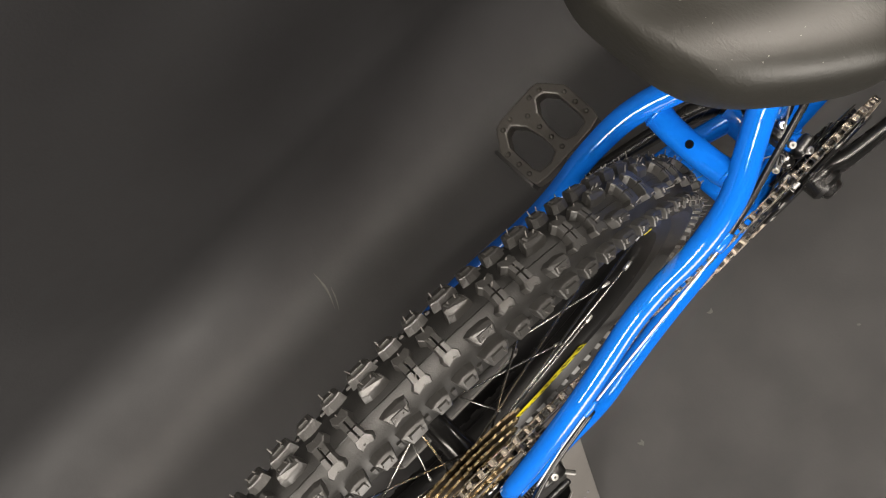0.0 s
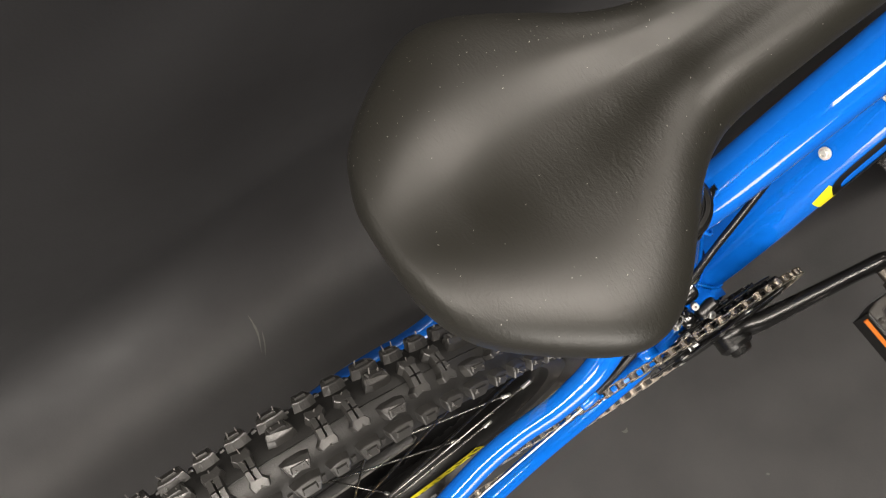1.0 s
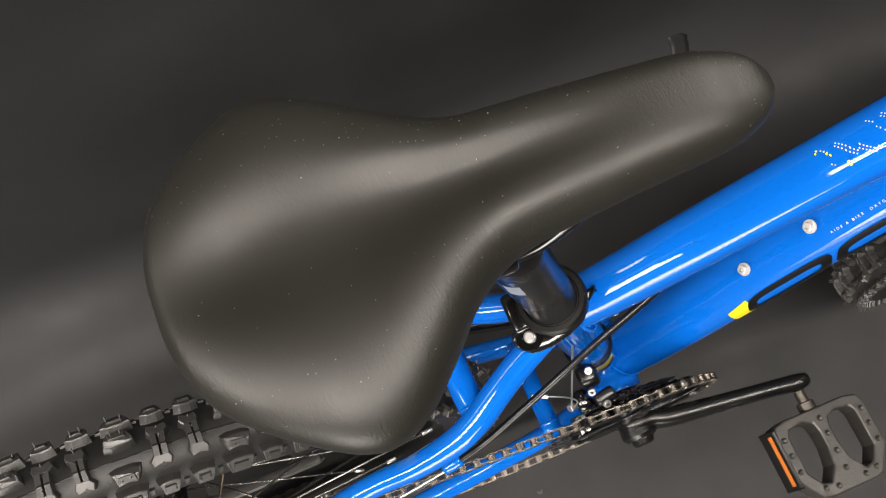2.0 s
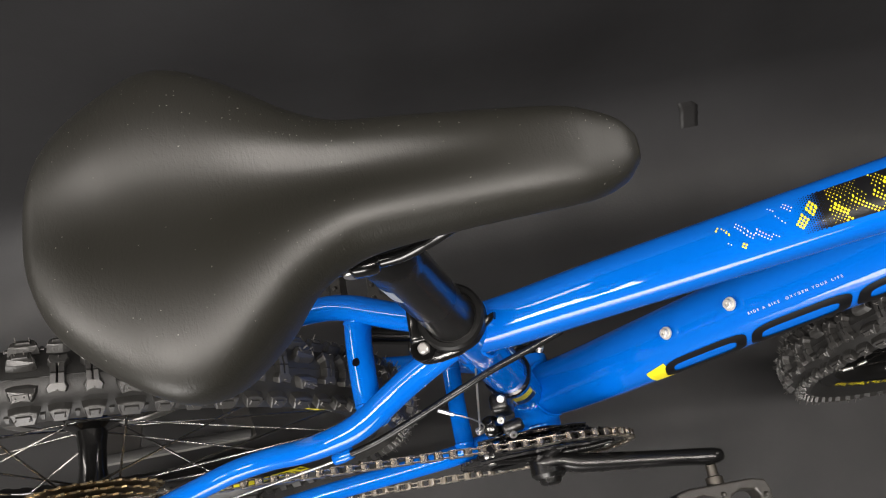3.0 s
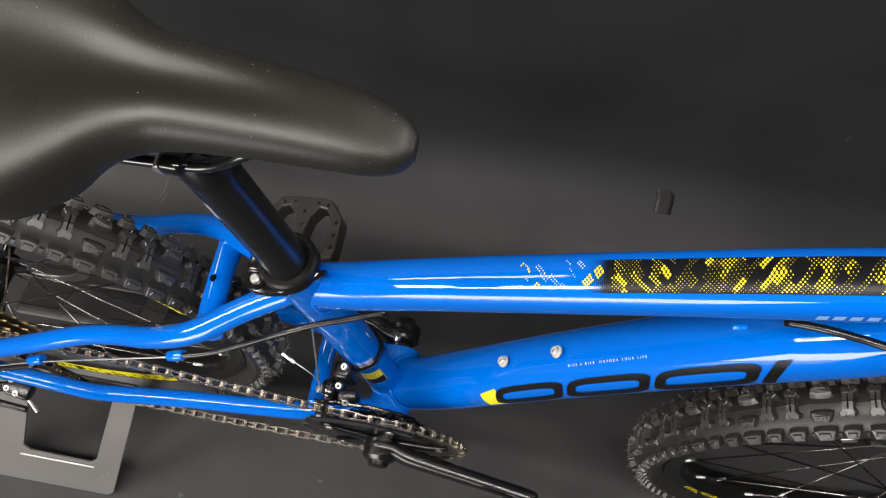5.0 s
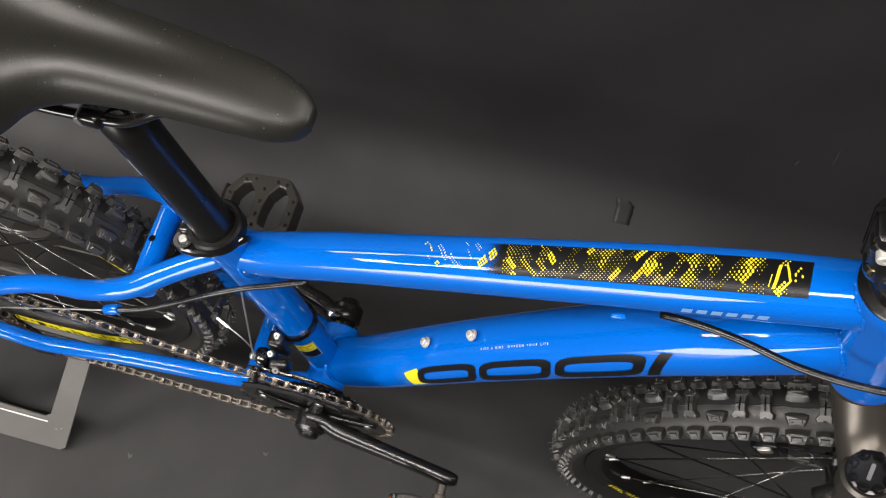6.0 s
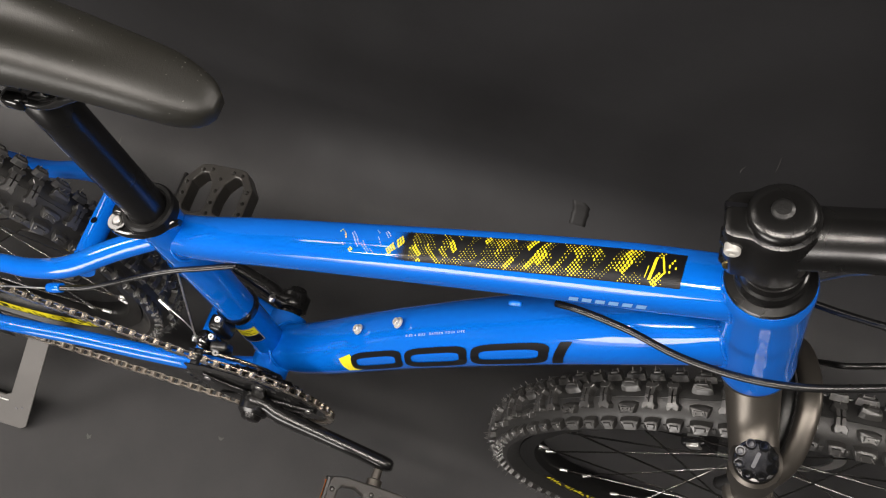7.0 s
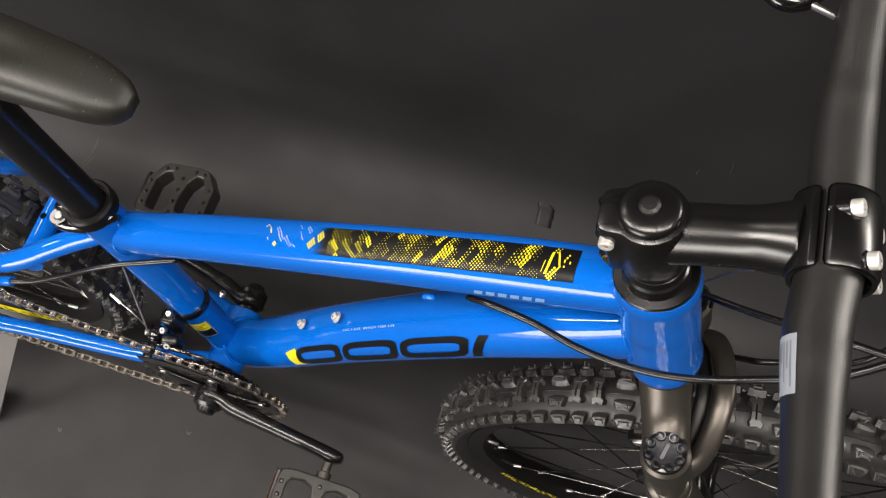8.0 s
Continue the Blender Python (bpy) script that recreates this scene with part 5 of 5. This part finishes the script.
def lettering(text, skin, s, w, size, mat, parent, label):
    """Printed words bent onto a tube, starting s along it at the angle w; up points to the tube's left."""
    cu = bpy.data.curves.new("words", "FONT")
    cu.body, cu.size, cu.space_character = text, size, 1.75
    ob = bpy.data.objects.new("words", cu)
    scene.collection.objects.link(ob)
    me = bpy.data.meshes.new_from_object(ob.evaluated_get(bpy.context.evaluated_depsgraph_get()))
    bpy.data.objects.remove(ob)
    for v in me.vertices:
        v.co = skin(s + v.co.x, w - v.co.y / 0.029 * 57.3, 0.0006)
    me.materials.clear()
    me.materials.append(mat)
    return part("lettering", me, parent, label)


lettering("RIDE A BIKE  OXYGEN YOUR LIFE", down_skin, down_s(0.172), 113, 0.0030, WHITE_INK, frame_part, "fine white printed words")
m0 = top_s(0.262)
patches("name_bars", top_skin, [slanted(m0 + k * 0.0085, m0 + k * 0.0085 + 0.006, 182, 172, 0.002) for k in range(6)], PALE_INK, frame_part, "faint pale bars of worn print", 3, 3, 0.0005)


def rim_label(wheel, c, a, b, mat, name, ink, r0=0.2375, r1=0.2485, hatch=0):
    """A printed band on the rim's right side from angle a to b (degrees, from ahead, turning up)."""
    n = 24
    verts = []
    for w in np.linspace(radians(a), radians(b), n):
        for r in (r0, r1):
            verts.append(c + Vector((r * math.cos(w), -0.0139 - (r - 0.238) * 0.165 - 0.0004, r * math.sin(w))))
    part(name, link_mesh(name, verts, [(2 * k, 2 * k + 1, 2 * k + 3, 2 * k + 2) for k in range(n - 1)], mat), wheel, "yellow and black printed band")
    if hatch:
        verts, faces = [], []
        for k in range(hatch):
            w = radians(a + (b - a) * (k + 0.5 + random.uniform(-0.3, 0.3)) / hatch)
            d = radians(abs(b - a)) / hatch * random.uniform(0.12, 0.33)
            i = len(verts)
            ra, rb = sorted((random.uniform(r0, r1), random.uniform(r0, r1)))
            rb = max(rb, ra + 0.004)
            for q, r in ((w - d, ra), (w + d, ra), (w + d * 2.4, min(rb, r1)), (w + d * 0.4, min(rb, r1))):
                verts.append(c + Vector((r * math.cos(q), -0.0139 - (r - 0.238) * 0.165 - 0.0008, r * math.sin(q))))
            faces.append((i, i + 1, i + 2, i + 3))
        part("band_marks", link_mesh("band_marks", verts, faces, ink), wheel, kind="stuff")


wheels = {o.name: o for o in bike.children if o.name.endswith("wheel")}
for deg in (-75, 45, 165):
    rim_label(wheels["rear_wheel"], REAR, deg - 23, deg + 23, YELLOW, "rim_band", DECAL_BLACK, r0=0.2350, hatch=24)
for deg in (-126, -6, 114):
    rim_label(wheels["front_wheel"], FRONT, deg - 21, deg + 21, DECAL_BLACK, "rim_band", YELLOW, r0=0.2385, r1=0.2475, hatch=52)

# ---- handlebar things ----
bar_c, _, _, bar_r, _, _ = rings(bar_path, 240, (1, 0, 0))


def on_bar(y, deg, off):
    """A place on the bar's skin at y across the bicycle, deg degrees up from its rear face."""
    p = Vector([np.interp(y, bar_c[:, 1], bar_c[:, k]) for k in range(3)])
    r = np.interp(y, bar_c[:, 1], bar_r) + off
    return p + Vector((-math.cos(radians(deg)), 0, math.sin(radians(deg)))) * r


tag_pts = [on_bar(y, w, 0.0003) for y in np.linspace(-0.0905, -0.0610, 8) for w in np.linspace(-26, 37, 12)]
tag = part("bar_label", link_mesh("bar_label", tag_pts, [(12 * j + k, 12 * j + k + 1, 12 * j + 13 + k, 12 * j + 12 + k) for j in range(7) for k in range(11)], LABEL_WHITE), bar, "white paper label with fine print")
for k in range(6):
    w, y1 = -16 + 8 * k, -0.0870 + 0.003 * (k * 2 % 5)
    line = [on_bar(y, w + d, 0.0005) for d in (0, 3) for y in np.linspace(-0.0645, y1, 6)]
    part("print_bar", link_mesh("print_bar", line, [(i, i + 1, 7 + i, 6 + i) for i in range(5)], FAINT_INK), tag)
shifter = part("shifter", box("shifter", (0.050, 0.044, 0.030), basis((0.462, -0.158, 0.895), (0.9, -0.3, 0.2), (0, 1, 0)), BLACK_MATT, 0.009), bar, "black gear shifter with a clear window")
part("shifter_window", lathe("window", [(0, 0.004), (0.012, 0.0035), (0.0155, 0.0015), (0.0165, 0.0)], BLACK_GLOSS, (0.468, -0.158, 0.911), (0.1, -0.1, 1), 28), shifter)
part("shifter_bezel", lathe("bezel", [(0.0160, 0.0), (0.0168, 0.0022), (0.0180, 0.0022), (0.0188, 0.0)], STEEL, (0.468, -0.158, 0.910), (0.1, -0.1, 1), 36, closed=True), shifter)
levl = part("shift_lever", sweep("shift_lever", [(0.430, 0.150, 0.885, 0.004), (0.412, 0.146, 0.880, 0.004), (0.402, 0.141, 0.878, 0.008, 0.006), (0.392, 0.140, 0.878, 0.0105, 0.007), (0.382, 0.143, 0.878, 0.008, 0.006)], BLACK_GLOSS, 24, 16, up=(0, 1, 0)), bar, "black thumb lever with a bright edge")
part("lever_blade", box("lever_blade", (0.020, 0.003, 0.004), basis((0.410, 0.1345, 0.879), (1, -0.35, 0), (0, 1, 0)), STEEL, 0.0008), levl)

# ---- the stand ----
stand = thing("bike_stand", "black steel rear-wheel floor stand with open side frames", "bike stand")
for s in (-1, 1):
    rise = Vector((0, -s * 0.1, 0.155)).normalized()
    m = basis((0, s * 0.146, 0.002), (1, 0, 0), rise)
    outer = [(-0.562, 0.008), (-0.555, 0.0), (-0.365, 0.0), (-0.356, 0.007), (-0.300, 0.205), (-0.306, 0.212), (-0.472, 0.212), (-0.478, 0.205)]
    inner = [(-0.466, 0.070), (-0.458, 0.062), (-0.380, 0.060), (-0.371, 0.067), (-0.336, 0.180), (-0.344, 0.186), (-0.430, 0.186), (-0.438, 0.180)]
    side = part("side_frame", plate("side_frame", outer, 0.003, m, STAND_STEEL, 0.0008, [list(reversed(inner))]), stand, "black painted steel plate with worn edges")
    part("fold_line", box("fold_line", (0.098, 0.0022, 0.0012), m @ Matrix.Translation((-0.425, 0.052, 0.0034)), STEEL, 0.0003), side)
    for x, y in ((-0.350 - 0.008, 0.044), (-0.366, 0.040)):
        part("rivet", lathe("rivet", [(0, 0.0008), (0.0015, 0.0006), (0.0020, 0.0)], GREY_INK, m @ Vector((x, y, 0.003)), m.to_3x3() @ Vector((0, 0, 1)), 12), side)
# linking plates added, blackened so their colour carries the shade inside the wheel
part("top_plate", box("top_plate", (0.170, 0.011, 0.004), Matrix.Translation((-0.388, -0.036, 0.178)), BLACK_MATT, 0.001), stand)
part("top_plate", box("top_plate", (0.170, 0.011, 0.004), Matrix.Translation((-0.388, 0.036, 0.178)), BLACK_MATT, 0.001), stand)

# ---- marks on the sheet ----
# a torn bit of tape that follows the cove's curve
verts, rows, cells = [], 11, 7
for v in np.linspace(-0.020, 0.021, rows):
    x0 = np.interp(v, (-0.020, 0.004, 0.021), (-0.010, -0.012, -0.015)) + random.uniform(-0.0008, 0.0008)
    x1 = np.interp(v, (-0.018, 0.013, 0.021), (0.014, 0.012, 0.003)) + random.uniform(-0.0008, 0.0008)
    for k in range(cells):
        edge = k in (0, cells - 1) or v in (-0.020, 0.021)
        u, w = min(max((k - 1) / (cells - 3), 0), 1), radians(59) + v / COVE
        r = COVE - (0.0002 if edge else 0.0009 + random.uniform(0, 0.0003))
        verts.append((0.298 + x0 + (x1 - x0) * u, WALL_Y - COVE + r * math.sin(w), COVE - r * math.cos(w)))
quads = [(j * cells + k, j * cells + k + 1, (j + 1) * cells + k + 1, (j + 1) * cells + k) for j in range(rows - 1) for k in range(cells - 1)]
tagged(new("tape_patch", link_mesh("tape_patch", verts, quads, TAPE)), "small torn patch of black tape stuck on the sheet", "tape")


def cove_place(x, y):
    """A place on the sheet's floor or cove, just above it."""
    d = y - (WALL_Y - COVE)
    return Vector((x, y, 0.0006 + (COVE - math.sqrt(COVE * COVE - d * d) if d > 0 else 0.0)))


def scuff(points, width, label="pale scuff mark on the black sheet"):
    """A thin tapering scrape along points that lie on the sheet."""
    line = spline(points, 14)
    verts, m = [], len(line)
    for k, p in enumerate(line):
        way = Vector(line[min(k + 1, m - 1)]) - Vector(line[max(k - 1, 0)])
        up = Vector((0, -1, 0)) if p[2] > 0.14 else Vector((0, 0, 1))
        side = way.cross(up).normalized() * width * math.sin(math.pi * (k + 0.4) / (m - 0.2)) * random.uniform(0.5, 1.0)
        verts += [Vector(p) - side, Vector(p) + up * 0.0003, Vector(p) + side]
    faces = [(3 * k + j, 3 * k + j + 1, 3 * k + j + 4, 3 * k + j + 3) for k in range(m - 1) for j in range(2)]
    tagged(new("scuff_mark", link_mesh("scuff_mark", verts, faces, SCUFF)), label, "scuff", "scuffs on the sheet")


scuff([cove_place(-0.413, 0.309), cove_place(-0.414, 0.296), cove_place(-0.417, 0.281), cove_place(-0.426, 0.260)], 0.0018)
scuff([cove_place(-0.410, 0.283), cove_place(-0.416, 0.268), cove_place(-0.424, 0.254)], 0.0014)
scuff([(0.467, 0.3842, 0.262), (0.466, 0.3842, 0.271), (0.468, 0.3842, 0.281)], 0.0010)
scuff([(0.503, 0.3842, 0.285), (0.501, 0.3842, 0.302), (0.497, 0.3842, 0.322)], 0.0007)
scuff([cove_place(-0.276, -0.128), cove_place(-0.272, -0.133), cove_place(-0.270, -0.128)], 0.0030)
scuff([cove_place(-0.102, -0.080), cove_place(-0.098, -0.083), cove_place(-0.094, -0.080)], 0.0026)
scuff([cove_place(0.008, -0.214), cove_place(0.012, -0.217)], 0.0020)

# the front end is turned a little to the left
turn = Matrix.Translation(HEAD) @ Matrix.Rotation(radians(3.0), 4, -STEER) @ Matrix.Translation(-HEAD)
for ob in (fork, stem, bar, wheels["front_wheel"]):
    ob.matrix_local = turn
wheels["front_wheel"].matrix_local = Matrix.Translation((0, -0.0025, 0)) @ turn
wheels["rear_wheel"].matrix_local = Matrix.Translation((0, 0.0045, 0))
